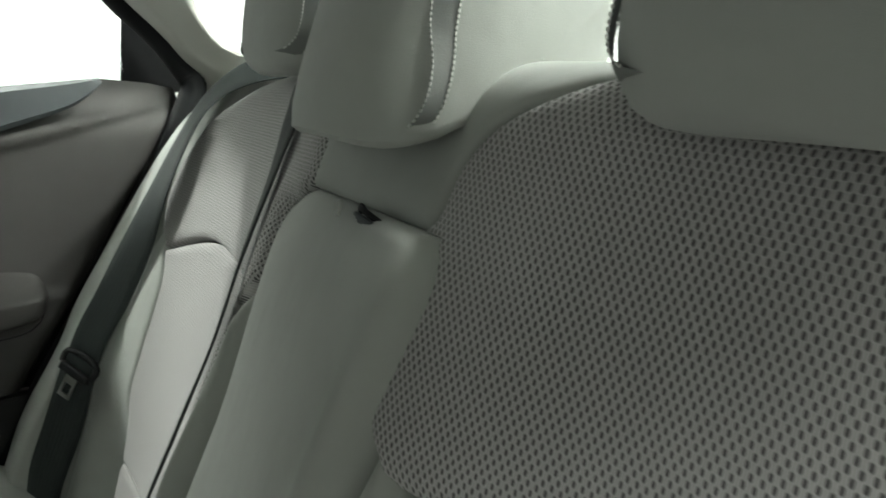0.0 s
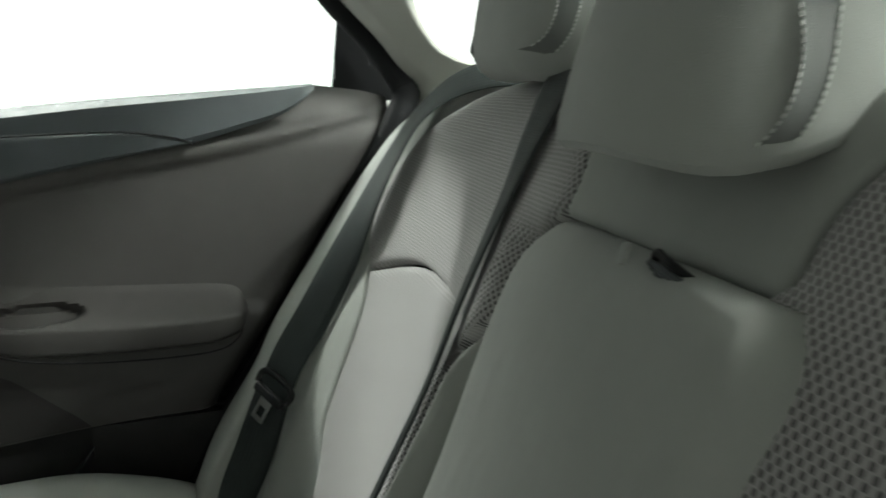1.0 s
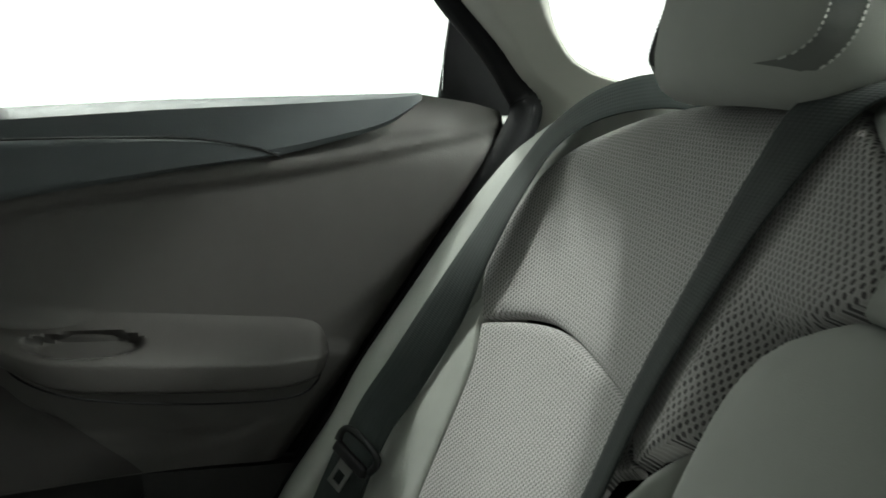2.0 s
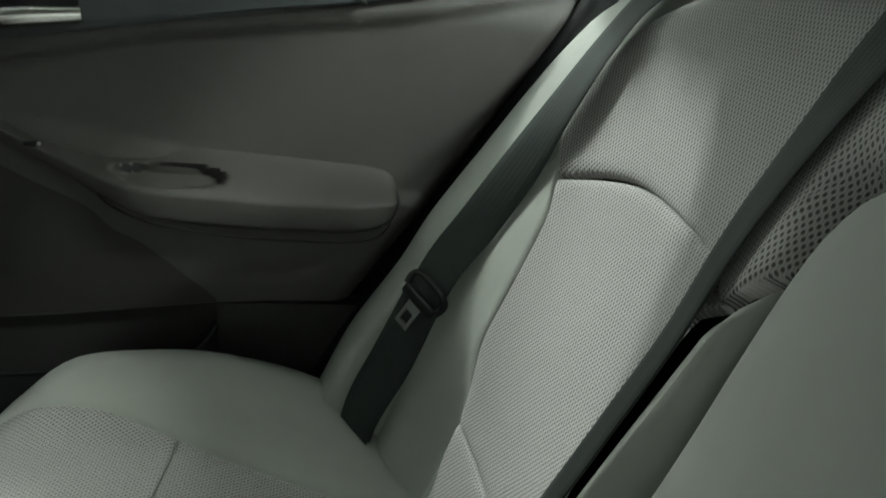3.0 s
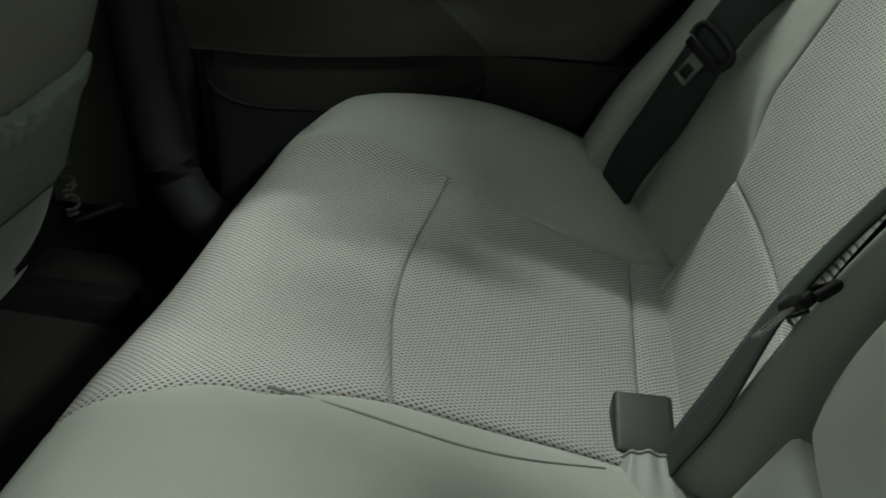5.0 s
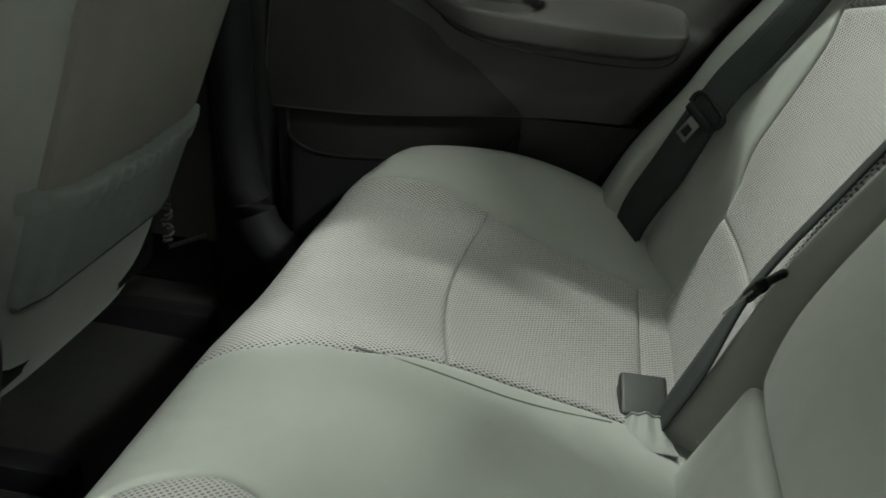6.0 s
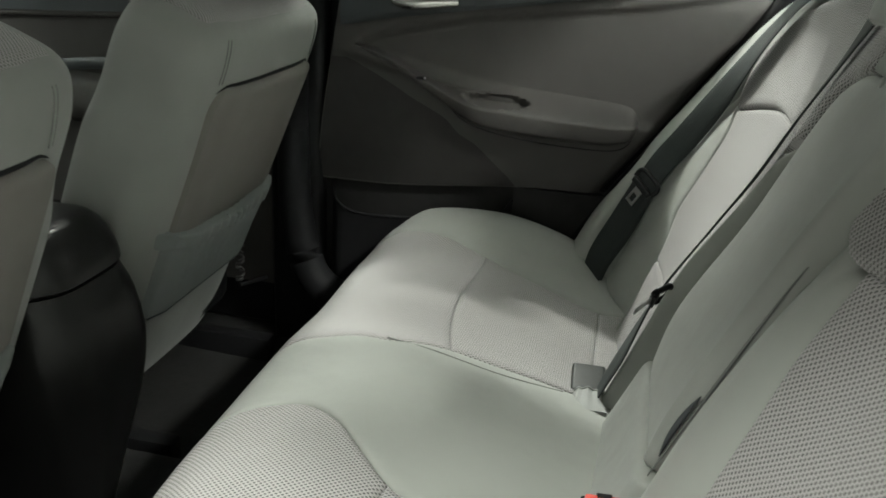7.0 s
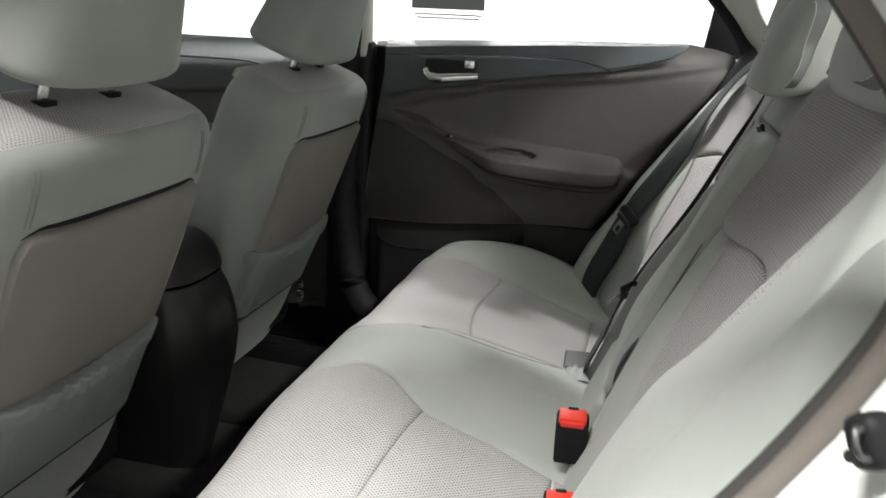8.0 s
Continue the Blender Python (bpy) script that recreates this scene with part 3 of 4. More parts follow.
pillow("centre_panel", lambda a, b: (-near_in(-0.06 + 0.72 * b) + (near_in(-0.06 + 0.72 * b) + far_in(-0.06 + 0.72 * b)) * a, -0.06 + 0.72 * b), cush_at, (0.28, 0.72), (20, 50), M_CLOTH, bench, drop=0.005)

# second seam beside the far insert
part("fold_seam", tube([cush_at(x, t, -0.0004) for x, t in ((0.166, 0.335), (0.157, 0.275), (0.154, 0.23), (0.155, 0.19), (0.164, 0.148), (0.183, 0.10))], 0.0013, 6), M_SEAMDARK, bench)
# ---------------------------------------------------------------- head restraints


def head_restraint(xc, label, n0, s0, hw, tip=0.0, slope=0.5, deep=0.078, bow=0.018, END_P=6.0, END_E=0.40):
    h = thing("head_restraint", label, "headrest", "rear head restraints")
    # side outline by the back's own axes: (out, up) round a pad, given by angle

    def ring(ang, k):
        c, s = math.cos(ang), math.sin(ang)
        p = 3.2
        rr = (abs(c) ** p + abs(s) ** p) ** (-1 / p)
        n = deep * rr * c
        up = 0.078 * rr * s
        up -= (slope * (n - 0.044) * min(1.0, -up / 0.05)) if up < 0 else 0.05 * n
        return n * k + tip * up * k, up * k

    def loft(sel, grow=0.0):
        bm = bmesh.new()
        rings = []
        for x in sel:
            q = abs(x) / hw
            k = max(0.00001, (1 - q**END_P)) ** END_E
            dip = -bow * q * q
            row = []
            for i in range(40):
                n, up = ring(i * math.tau / 40, k + grow)
                row.append(bm.verts.new(on_back(xc + x, s0 + up, n0 + n + dip)))
            rings.append(row)
        for r0, r1 in zip(rings, rings[1:]):
            for i in range(40):
                bm.faces.new((r0[i], r0[(i + 1) % 40], r1[(i + 1) % 40], r1[i]))
        bm.faces.new(rings[0])
        bm.faces.new(rings[-1])
        return bm

    ends = [0.0, 0.0006, 0.002, 0.005, 0.010, 0.017, 0.025]
    xs = [-hw + e for e in ends] + span(-hw + 0.034, hw - 0.034, 14) + [hw - e for e in reversed(ends)]
    cushion = part("cushion", loft(xs), M_CLOTH, h)
    # dark seam band round each end, with pale stitches
    for sx in (-1, 1):
        bm = bmesh.new()
        ups = span(-0.061, 0.070, 44)
        strip = []
        for u_ in ups:
            strip.append([])
            for dn in (-0.0045, -0.0015, 0.0015, 0.0045):
                n = deep - 0.018 + dn + 0.09 * (u_ + 0.066)
                strip[-1].append((n, u_))
        stitches = bmesh.new()
        rows = []
        for pts in strip:
            row = []
            for n, u_ in pts:
                # the end's surface: widest x at this place of the side outline
                a = math.atan2(u_, n)
                nn, uu = ring(a, 1.0)
                k = min(0.995, math.hypot(n, u_) / math.hypot(nn, uu))
                q = (1 - k ** (1 / END_E)) ** (1 / END_P)
                row.append((q * hw, n, u_, q))
            rows.append(row)
        vs = [[bm.verts.new(on_back(xc + sx * (x + 0.0004), s0 + u_, n0 + n - bow * q * q)) for x, n, u_, q in row] for row in rows]
        for r0, r1 in zip(vs, vs[1:]):
            for i in range(3):
                bm.faces.new((r0[i], r0[i + 1], r1[i + 1], r1[i]))
        band = part("seam_band", bm, M_SEAMDARK, cushion, "darker seam band")
        for j in range(1, len(rows) - 1, 1):
            for col in (0, 3):
                x, n, u_, q = rows[j][col]
                x2, n2, u2, q2 = rows[min(j + 1, len(rows) - 1)][col]
                p = on_back(xc + sx * (x + 0.0006), s0 + u_, n0 + n - bow * q * q)
                p2 = on_back(xc + sx * (x2 + 0.0006), s0 + u2, n0 + n2 - bow * q2 * q2)
                d = (p2 - p)
                c = bmesh.ops.create_cube(stitches, size=1)["verts"]
                m = Matrix.Translation(p + d * 0.3) @ d.to_track_quat("Z", "Y").to_matrix().to_4x4() @ Matrix.Diagonal((0.0008, 0.0010, d.length * 0.55, 1))
                bmesh.ops.transform(stitches, matrix=m, verts=c)
        tagged(part("stitching", stitches, M_STITCH, cushion, "pale stitching"), kind="stuff")
    for px in (-0.055, 0.055):
        part("post", tube([on_back(xc + px, 0.55, -0.03), on_back(xc + px, s0 - 0.029, n0)], 0.006, 10), M_CHROME, h, "chrome post")
        part("collar", box(0.03, 0.022, 0.014, 0.004, 2), M_BLACK, h, "black plastic collar", m=Matrix.Translation(on_back(xc + px, 0.588 - 1.2 * n0, -0.030 - 1.0 * n0)))
    return h


head_restraint(-0.011, "grey padded middle rear head restraint with pale stitching", 0.030, 0.603, 0.095, 0.0, 1.35, 0.066, 0.030, 8.0, 0.33)
head_restraint(0.285, "grey padded outer rear head restraint with pale stitching", 0.000, 0.654, 0.125, 0.15)
head_restraint(-0.330, "grey padded outer rear head restraint with pale stitching", 0.000, 0.637, 0.118, 0.15)


# ---------------------------------------------------------------- belts and buckles
def sb(u, s, n):
    return on_back(u, s, n)


belt = thing("seat_belt", "dark grey webbing belt hanging down the outer seat bolster", "seat belt", "rear seat belts")
hw = 0.0235


def hv(du, dn, ds=0.0):
    return hw * (Vector((du, 0, 0)) + dn * SB_N + ds * SB_S).normalized()


ribbon("webbing", [
    (sb(0.405, 0.600, -0.15), hv(1, 0.1, 0.9)), (sb(0.460, 0.616, -0.09), hv(1, 0.1, 1.0)), (sb(0.515, 0.615, -0.036), hv(1, 0.0, 1.0)), (sb(0.556, 0.588, 0.006), hv(1, 0.0, 0.8)), (sb(0.575, 0.545, 0.034), hv(1, 0.0, 0.4)),
    (sb(0.577, 0.49, 0.049), hv(1, 0.08, 0.25)), (sb(0.580, 0.42, 0.059), hv(1, 0.30, 0.2)), (sb(0.592, 0.345, 0.064), hv(1, 0.9, 0.15)), (sb(0.602, 0.27, 0.073), hv(1, 1.3, 0.2)),
    (sb(0.607, 0.20, 0.085), hv(1, 1.1, 0.3)), (sb(0.614, 0.09, 0.083), hv(0.4, 0.9, 0.25)), (sb(0.624, 0.0, 0.083), hv(0.45, 0.85, 0.4)), (sb(0.632, -0.09, 0.06), hv(0.5, 0.8, 0.4))], M_BELT, belt)
ribbon("lap_webbing", [
    (sb(0.604, 0.185, 0.089), hv(1, 1.1, 0.3)), (sb(0.611, 0.09, 0.087), hv(0.4, 0.9, 0.25)), (sb(0.620, 0.0, 0.087), hv(0.45, 0.85, 0.4)), (sb(0.628, -0.09, 0.064), hv(0.5, 0.8, 0.4))], M_BELT, belt)


def back_axes(du, ds, dn):
    return (Vector((du, 0, 0)) + ds * SB_S + dn * SB_N).normalized()


def tongue_frame(centre, across, along, size):
    """Local axes of a belt tongue: x across the webbing, y towards its blade, z out of its face."""
    ax = back_axes(*across)
    ay = back_axes(*along)
    ay = (ay - ax * ay.dot(ax)).normalized()
    return Matrix.Translation(centre) @ Matrix((ax, ay, ax.cross(ay))).transposed().to_4x4() @ Matrix.Scale(size, 4)


def belt_tongue(m, parent):
    """A moulded grip with a slot for the webbing, and a latch blade with its window."""
    grip = part("tongue", box(0.056, 0.014, 0.011, 0.005, 4), M_BLACK, parent, "black plastic belt tongue", m=m)
    part("slot_bar", tube([(-0.029, -0.004, 0.002), (-0.031, -0.016, 0.004), (-0.024, -0.024, 0.005), (0.0, -0.026, 0.006), (0.024, -0.024, 0.005), (0.031, -0.016, 0.004), (0.029, -0.004, 0.002)], 0.0048, 10, 5), M_BLACK, grip, m=m)
    bm = bmesh.new()
    for sx, sy, x, y in ((0.0045, 0.034, -0.0088, 0.024), (0.0045, 0.034, 0.0088, 0.024), (0.0135, 0.012, 0, 0.013), (0.0135, 0.006, 0, 0.038)):
        v = bmesh.ops.create_cube(bm, size=1)["verts"]
        bmesh.ops.transform(bm, matrix=Matrix.Translation((x, y, 0)) @ Matrix.Diagonal((sx, sy, 0.0024, 1)), verts=v)
    part("blade", bm, M_STEEL, grip, "steel latch blade", smooth=False, m=m)
    part("grip_rib", tube([(-0.026, 0.006, 0.0062), (0.0, 0.0072, 0.0066), (0.026, 0.006, 0.0062)], 0.0016, 8), M_BLACK, grip, m=m)


belt_tongue(tongue_frame(sb(0.600, 0.166, 0.092), (-0.61, -0.16, -0.60), (0.02, -1.0, 0.02), 0.86), belt)
part("belt_guide", box(0.075, 0.030, 0.012, 0.005, 2), M_BLACK, belt, "black belt guide", m=Matrix.Translation(sb(0.470, 0.628, -0.085)) @ pose(0, 0, 0, 20, 0, 35))

cbelt = thing("seat_belt", "dark grey webbing belt hanging beside the centre armrest", "seat belt", "rear seat belts")


def onb(u, s, lift, dn=-0.22):
    return (on_back(u, s, back_n(u, s) + lift), hv(1, dn))


def fold(u, s, lift, dn, k):
    """The webbing folds over along its length and grows narrower."""
    p, w = onb(u, s, lift, dn)
    return p, w * k


ribbon("webbing", [(sb(0.150, 0.618, -0.05), hv(1, 0.1)), (sb(0.165, 0.612, 0.0), hv(1, 0.1)), (sb(0.185, 0.585, 0.032), hv(1, 0.08)), onb(0.206, 0.545, 0.009, -0.05), onb(0.228, 0.49, 0.007, -0.2), fold(0.239, 0.41, 0.008, -0.27, 0.90), fold(0.235, 0.33, 0.007, -0.30, 0.85), fold(0.231, 0.25, 0.009, -0.28, 0.80),
                   (sb(0.226, 0.145, 0.056), 0.78 * hv(1, -0.25)), (sb(0.208, 0.055, 0.056), 0.80 * hv(1, 0.05)), (sb(0.204, -0.02, 0.053), 0.72 * hv(1, 0.0)), (sb(0.200, -0.07, 0.036), 0.72 * hv(1, -0.2))], M_BELT, cbelt)
belt_tongue(tongue_frame(sb(0.200, 0.146, 0.064), (-0.76, 0.60, 0.24), (0.0, -1.0, 0.25), 0.80), cbelt)

black_buckle = thing("belt_buckle", "black belt buckle lying on the seat in a grey boot", "buckle", "belt buckles")
bq = Matrix.Translation((0.243, 0.069, 0.500)) @ pose(0, 0, 0, 0, -12, 2)
part("housing", box(0.058, 0.046, 0.026, 0.005, 3), M_BUCKLE, black_buckle, m=bq)


def boot(u, v):
    """A fabric hood that opens round the foot of the buckle and runs out on the seat."""
    a = math.pi * u
    w, h = 0.019 + 0.008 * v, 0.016 * (1 - v) ** 0.8 + 0.0015 * math.sin(9 * a) * (1 - v)
    return Vector((0.208 - 0.050 * v, 0.068 - w * math.cos(a), 0.498 + 0.012 * v + h * math.sin(a) ** 0.7))


hood = part("boot", thicken(sheet(boot, span(0, 1, 28), span(0, 1, 10)), (0, 0, -0.002)), M_BOOT, black_buckle, "pale grey fabric boot")
part("boot_rim", tube([boot(k / 14, 0.02) for k in range(15)], 0.0017, 8, 3), M_BOOT, hood)


def red_buckle(m, label):
    t = thing("belt_buckle", label, "buckle", "belt buckles")
    part("housing", box(0.030, 0.042, 0.066, 0.004, 2, (0, 0, -0.0355)), M_BLACK, t, m=m)
    b = part("release_button", box(0.024, 0.035, 0.010, 0.003, 2, (-0.002, 0, 0.0005)), M_RED, t, "red release button", m=m)
    part("button_lip", box(0.005, 0.030, 0.008, 0.002, 2, (-0.0135, 0, -0.003)), M_RED, b, m=m)
    part("slot", box(0.007, 0.014, 0.008, 0.001, 1, (0.0085, 0, 0.0019)), M_RUBBER, b, "dark tongue slot", m=m)
    return t


red_buckle(Matrix.Translation((-0.160, 0.044, 0.602)) @ pose(0, 0, 0, 0, -12, 4), "black belt buckle with a red button standing on the bench")
red_buckle(Matrix.Translation((-0.232, 0.046, 0.524)) @ pose(0, 0, 0, 0, -18, 4), "black belt buckle with a red button standing on the bench")

# ---------------------------------------------------------------- far rear door
upper_low = crom([(-0.075, 1.040), (-0.055, 1.024), (-0.03, 1.010), (0.02, 0.996), (0.08, 0.982), (0.2, 0.964), (0.37, 0.938), (0.5, 0.917), (0.66, 0.885)])
teardrop_top = crom([(-0.2, 1.02), (-0.05, 0.990), (0.06, 0.970), (0.18, 0.956), (0.32, 0.938), (0.435, 0.913), (0.50, 0.900), (0.55, 0.882), (0.582, 0.862), (0.66, 0.85)])
teardrop_low = crom([(-0.2, 0.71), (-0.02, 0.745), (0.086, 0.768), (0.168, 0.778), (0.25, 0.793), (0.35, 0.811), (0.47, 0.836), (0.582, 0.862), (0.66, 0.87)])
rear_edge = lin([(0.25, 0.30), (0.589, 0.098), (0.659, 0.052), (0.751, -0.013), (0.847, -0.076), (0.944, -0.137), (1.0, -0.170), (1.03, -0.175), (1.06, -0.17)])
front_edge = lin([(0.25, 0.66), (0.589, 0.650), (0.75, 0.632), (0.883, 0.612), (1.06, 0.585)])
sill_z = lin([(-0.2, 1.018), (-0.14, 1.036), (-0.08, 1.046), (0.2, 1.040), (0.65, 1.020)])


def card_x(y, z):
    """The card's inner face: a cloth field let in behind a rounded border that narrows to a point in front."""
    top, low = teardrop_top(y), teardrop_low(y)
    x = 0.735
    x += 0.010 * step(0.0, 0.014, top - z) * step(0.0, 0.014, z - low) * step(0.592, 0.57, y)
    x += 0.05 * step(0.955, 1.05, z) ** 1.5
    x -= 0.0025 * math.exp(-((z - top - 0.009) / 0.009) ** 2) * step(0.62, 0.56, y)
    x -= 0.005 * math.exp(-((z - low + 0.009) / 0.009) ** 2) * step(0.16, 0.36, y) * step(0.62, 0.57, y)
    x += 0.012 * step(0.70, 0.58, z)
    return x


rear_door = thing("rear_door", "dark taupe vinyl rear door trim with slate upper panel and armrest", "car door")


def card(u, v):
    z = 0.598 + (sill_z(0.2) - 0.598) * v
    y0, y1 = rear_edge(z), front_edge(z)
    y = y0 + (y1 - y0) * u
    z2 = z + (0.028 * (1 - v)) * step(0.55, 0.15, y) + (sill_z(y) - sill_z(0.2)) * v
    r = min((y - y0), 0.02)
    return Vector((card_x(y, z2) + 0.012 * (1 - r / 0.02) ** 2, y, z2))


part("door_card", thicken(sheet(card, span(0, 1, 110), span(0, 1, 70)), (0.03, 0, 0)), M_TRIM, rear_door)


def upper(u, v):
    y = -0.073 + (0.595 + 0.073) * u
    lo, hi = upper_low(y) + 0.002, sill_z(y) + 0.002
    z = lo + (hi - lo) * v
    return Vector((0.722 + 0.010 * v + 0.022 * step(0.88, 1.0, v) ** 1.5 + 0.006 * (1 - step(0, 0.12, v)), y, z))


part("upper_panel", thicken(sheet(upper, span(0, 1, 60), span(0, 1, 16)), (0.02, 0, 0)), M_SLATE, rear_door, "slate plastic upper panel")
inlay_top = crom([(0.079, 0.981), (0.09, 0.987), (0.11, 0.992), (0.15, 1.000), (0.185, 1.003), (0.31, 1.004), (0.45, 1.0), (0.59, 0.994)])


def inlay(u, v):
    y = 0.080 + 0.512 * u
    lo, hi = upper_low(y) + 0.004, inlay_top(y)
    z = lo + max(0.0005, hi - lo) * v
    return Vector((0.717 + 0.004 * step(0.5, 1.0, (z - 0.93) / 0.075) + 0.004 * (1 - step(0, 0.1, min(v, 1 - v))), y, z))


part("inlay", thicken(sheet(inlay, span(0, 1, 50), span(0, 1, 12)), (0.012, 0, 0)), M_SLATE_INLAY, rear_door, "smooth slate inlay")
part("inlay_groove", tube([(0.7185, y, inlay_top(y) + 0.001) for y in span(0.08, 0.59, 24)], 0.0016, 6, 2), M_BLACK, rear_door, "dark groove over the inlay")
# pull handle in its cup
part("handle_cup", box(0.016, 0.122, 0.046, 0.012, 3, (0.722, 0.436, 0.968)), M_BLACK, rear_door, "black handle cup")
part("pull_handle", tube([(0.712, 0.494, 0.966), (0.706, 0.484, 0.953), (0.702, 0.46, 0.949), (0.704, 0.42, 0.953), (0.710, 0.372, 0.957)], lambda t: 0.0080 + 0.003 * math.sin(math.pi * t), 12), M_CHROME, rear_door, "satin chrome pull handle")
part("lock_knob", box(0.012, 0.024, 0.018, 0.003, 2, (0.712, 0.392, 0.982)), M_CHROME, rear_door, "chrome lock knob")

# armrest pod, running forward into a thin ridge
pod_c = crom([(0.035, 0.762), (0.10, 0.760), (0.25, 0.768), (0.34, 0.776), (0.42, 0.806), (0.50, 0.845), (0.57, 0.868)])
pod_h = crom([(0.035, 0.004), (0.042, 0.022), (0.06, 0.032), (0.10, 0.037), (0.25, 0.040), (0.32, 0.036), (0.37, 0.026), (0.42, 0.018), (0.50, 0.010), (0.57, 0.004)])
pod_d = crom([(0.035, 0.012), (0.042, 0.035), (0.06, 0.044), (0.10, 0.052), (0.25, 0.056), (0.33, 0.050), (0.38, 0.032), (0.43, 0.022), (0.50, 0.014), (0.57, 0.006)])


def pod(u, v):
    y = 0.035 + 0.535 * u
    # an undercut nose below, a ledge above that runs back into the card
    d = (1 - (1 - min(1.0, v / 0.16)) ** 2) ** 0.5 * (0.86 + 0.14 * math.sin(math.pi * min(1.0, v / 0.9)))
    d *= 1 - step(0.46, 1.0, v) ** 0.8
    z = pod_c(y) + pod_h(y) * (-1 + 2.35 * v)
    x = 0.750 - (pod_d(y) + 0.013) * d
    # pull cup let into the ledge
    e = ((y - 0.292 + 0.10 * (v - 0.66)) / 0.066) ** 2 + ((v - 0.64) / 0.11) ** 2
    cup = step(1.0, 0.55, e)
    return Vector((x + 0.016 * cup, y, z - 0.010 * cup))


arm = part("armrest", sheet(pod, span(0, 1, 150), span(0, 1, 44)), M_TRIM, rear_door, "padded taupe door armrest")
# thin black tube draws the shadow line along the pod's lower edge
part("armrest_shade_line", tube([(0.737, 0.040, 0.752), (0.706, 0.052, 0.731), (0.690, 0.09, 0.722), (0.684, 0.20, 0.726), (0.690, 0.30, 0.737), (0.71, 0.36, 0.754), (0.724, 0.385, 0.782)], 0.0012, 6), M_BLACK, arm)
part("window_switch", box(0.008, 0.016, 0.006, 0.002, 2, (0.716, 0.436, 0.818)), M_BLACK, rear_door, "black window switch")
part("switch_lever", box(0.004, 0.004, 0.004, 0.001, 1, (0.711, 0.427, 0.819)), M_STEEL, rear_door)

# lower front patch, set in, with a curved rear edge
patch_rear = crom([(0.59, 0.240), (0.62, 0.262), (0.637, 0.278), (0.69, 0.330), (0.71, 0.362), (0.741, 0.392), (0.777, 0.458), (0.80, 0.497), (0.838, 0.574), (0.85, 0.61)])


def patch(u, v):
    z = 0.602 + 0.240 * v
    y0 = patch_rear(z)
    y = y0 + (front_edge(z) - 0.004 - y0) * u
    z += 0.026 * (1 - v) * step(0.55, 0.15, y)
    return Vector((card_x(y, z) - 0.0018, y, z))


part("lower_patch", sheet(patch, span(0, 1, 50), span(0, 1, 40)), M_TRIM_PATCH, rear_door, "darker lower trim patch")


def low_card(u, v):
    z = 0.25 + 0.375 * v
    y0, y1 = rear_edge(z) + 0.004, front_edge(z)
    y = y0 + (y1 - y0) * u
    return Vector((0.765, y, z))


part("lower_card", thicken(sheet(low_card, span(0, 1, 20), span(0, 1, 12)), (0.02, 0, 0)), M_TRIM_LOW, rear_door, "dark lower door trim")


def pocket(u, v):
    y = 0.245 + 0.372 * u
    e = min(u, 1 - u)
    x = 0.765 - 0.060 * min(1, e / 0.06) ** 0.5
    top = 0.600 - 0.062 * (1 - abs(2 * u - 1) ** 6) * (0.65 + 0.35 * u)
    return Vector((x, y, 0.36 + (top - 0.36) * v))


pk = part("map_pocket", thicken(sheet(pocket, span(0, 1, 40), span(0, 1, 10)), (0.006, 0, 0)), M_BLACK, rear_door, "black moulded door pocket")
part("pocket_lip", tube([pocket(u, 1.0) for u in span(0, 1, 24)], 0.003, 8, 2), M_BLACK, pk)


def rear_low(u, v):
    z = 0.36 + 0.262 * v
    y0 = rear_edge(z)
    y = y0 + (0.25 - y0) * u
    return Vector((0.742, y, z))


part("rear_lower_trim", thicken(sheet(rear_low, span(0, 1, 10), span(0, 1, 10)), (0.02, 0, 0)), M_TRIM_LOW, rear_door)
part("door_seal", tube([(0.752, rear_edge(z) - 0.016, z) for z in (0.30, 0.45, 0.6, 0.75, 0.85, 0.95, 1.0)] + [(0.758, -0.198, 1.03), (0.764, -0.186, 1.06), (0.768, -0.160, 1.10), (0.768, -0.112, 1.155), (0.755, -0.070, 1.21), (0.73, 0.0, 1.32)], 0.019, 12), M_RUBBER, rear_door, "black rubber door seal")
# black sash corner behind the window
bm = bmesh.new()
q = [(0.835, -0.098, 0.97), (0.835, -0.270, 0.95), (0.835, -0.235, 1.06), (0.80, -0.165, 1.20), (0.775, -0.150, 1.30), (0.775, -0.128, 1.30), (0.812, -0.122, 1.15)]
bm.faces.new([bm.verts.new(p) for p in q])
part("sash_corner", thicken(bm, (0.012, 0, 0)), M_BLACK, rear_door, "black plastic sash corner", smooth=False)
bm = sheet(lambda u, v: Vector((0.822 - 0.10 * v, -0.11 + 0.73 * u, 1.02 + 0.40 * v)), span(0, 1, 4), span(0, 1, 4))
g = part("window_pane", thicken(bm, (0.004, 0, 0.001)), M_GLASS, rear_door, "clear door glass")
g.visible_shadow = False
part("outer_skin", box(0.05, 0.86, 0.72, 0.01, 2, (0.845, 0.22, 0.66)), M_PAINT, rear_door, "white painted outer skin")

# ---------------------------------------------------------------- far front door, seen between the seats
front_door = thing("front_door", "dark taupe vinyl front door trim with slate upper panel", "car door")
bm = sheet(lambda u, v: Vector((0.745 + 0.05 * step(0.88, 1.0, v) ** 2, 0.74 + 0.96 * u, 0.35 + (0.665 - 0.02 * u) * v)), span(0, 1, 20), span(0, 1, 30))
part("door_card", thicken(bm, (0.03, 0, 0)), M_TRIM, front_door)
fd_low = crom([(0.74, 0.965), (0.80, 0.930), (0.90, 0.905), (1.05, 0.892), (1.3, 0.880), (1.7, 0.86)])
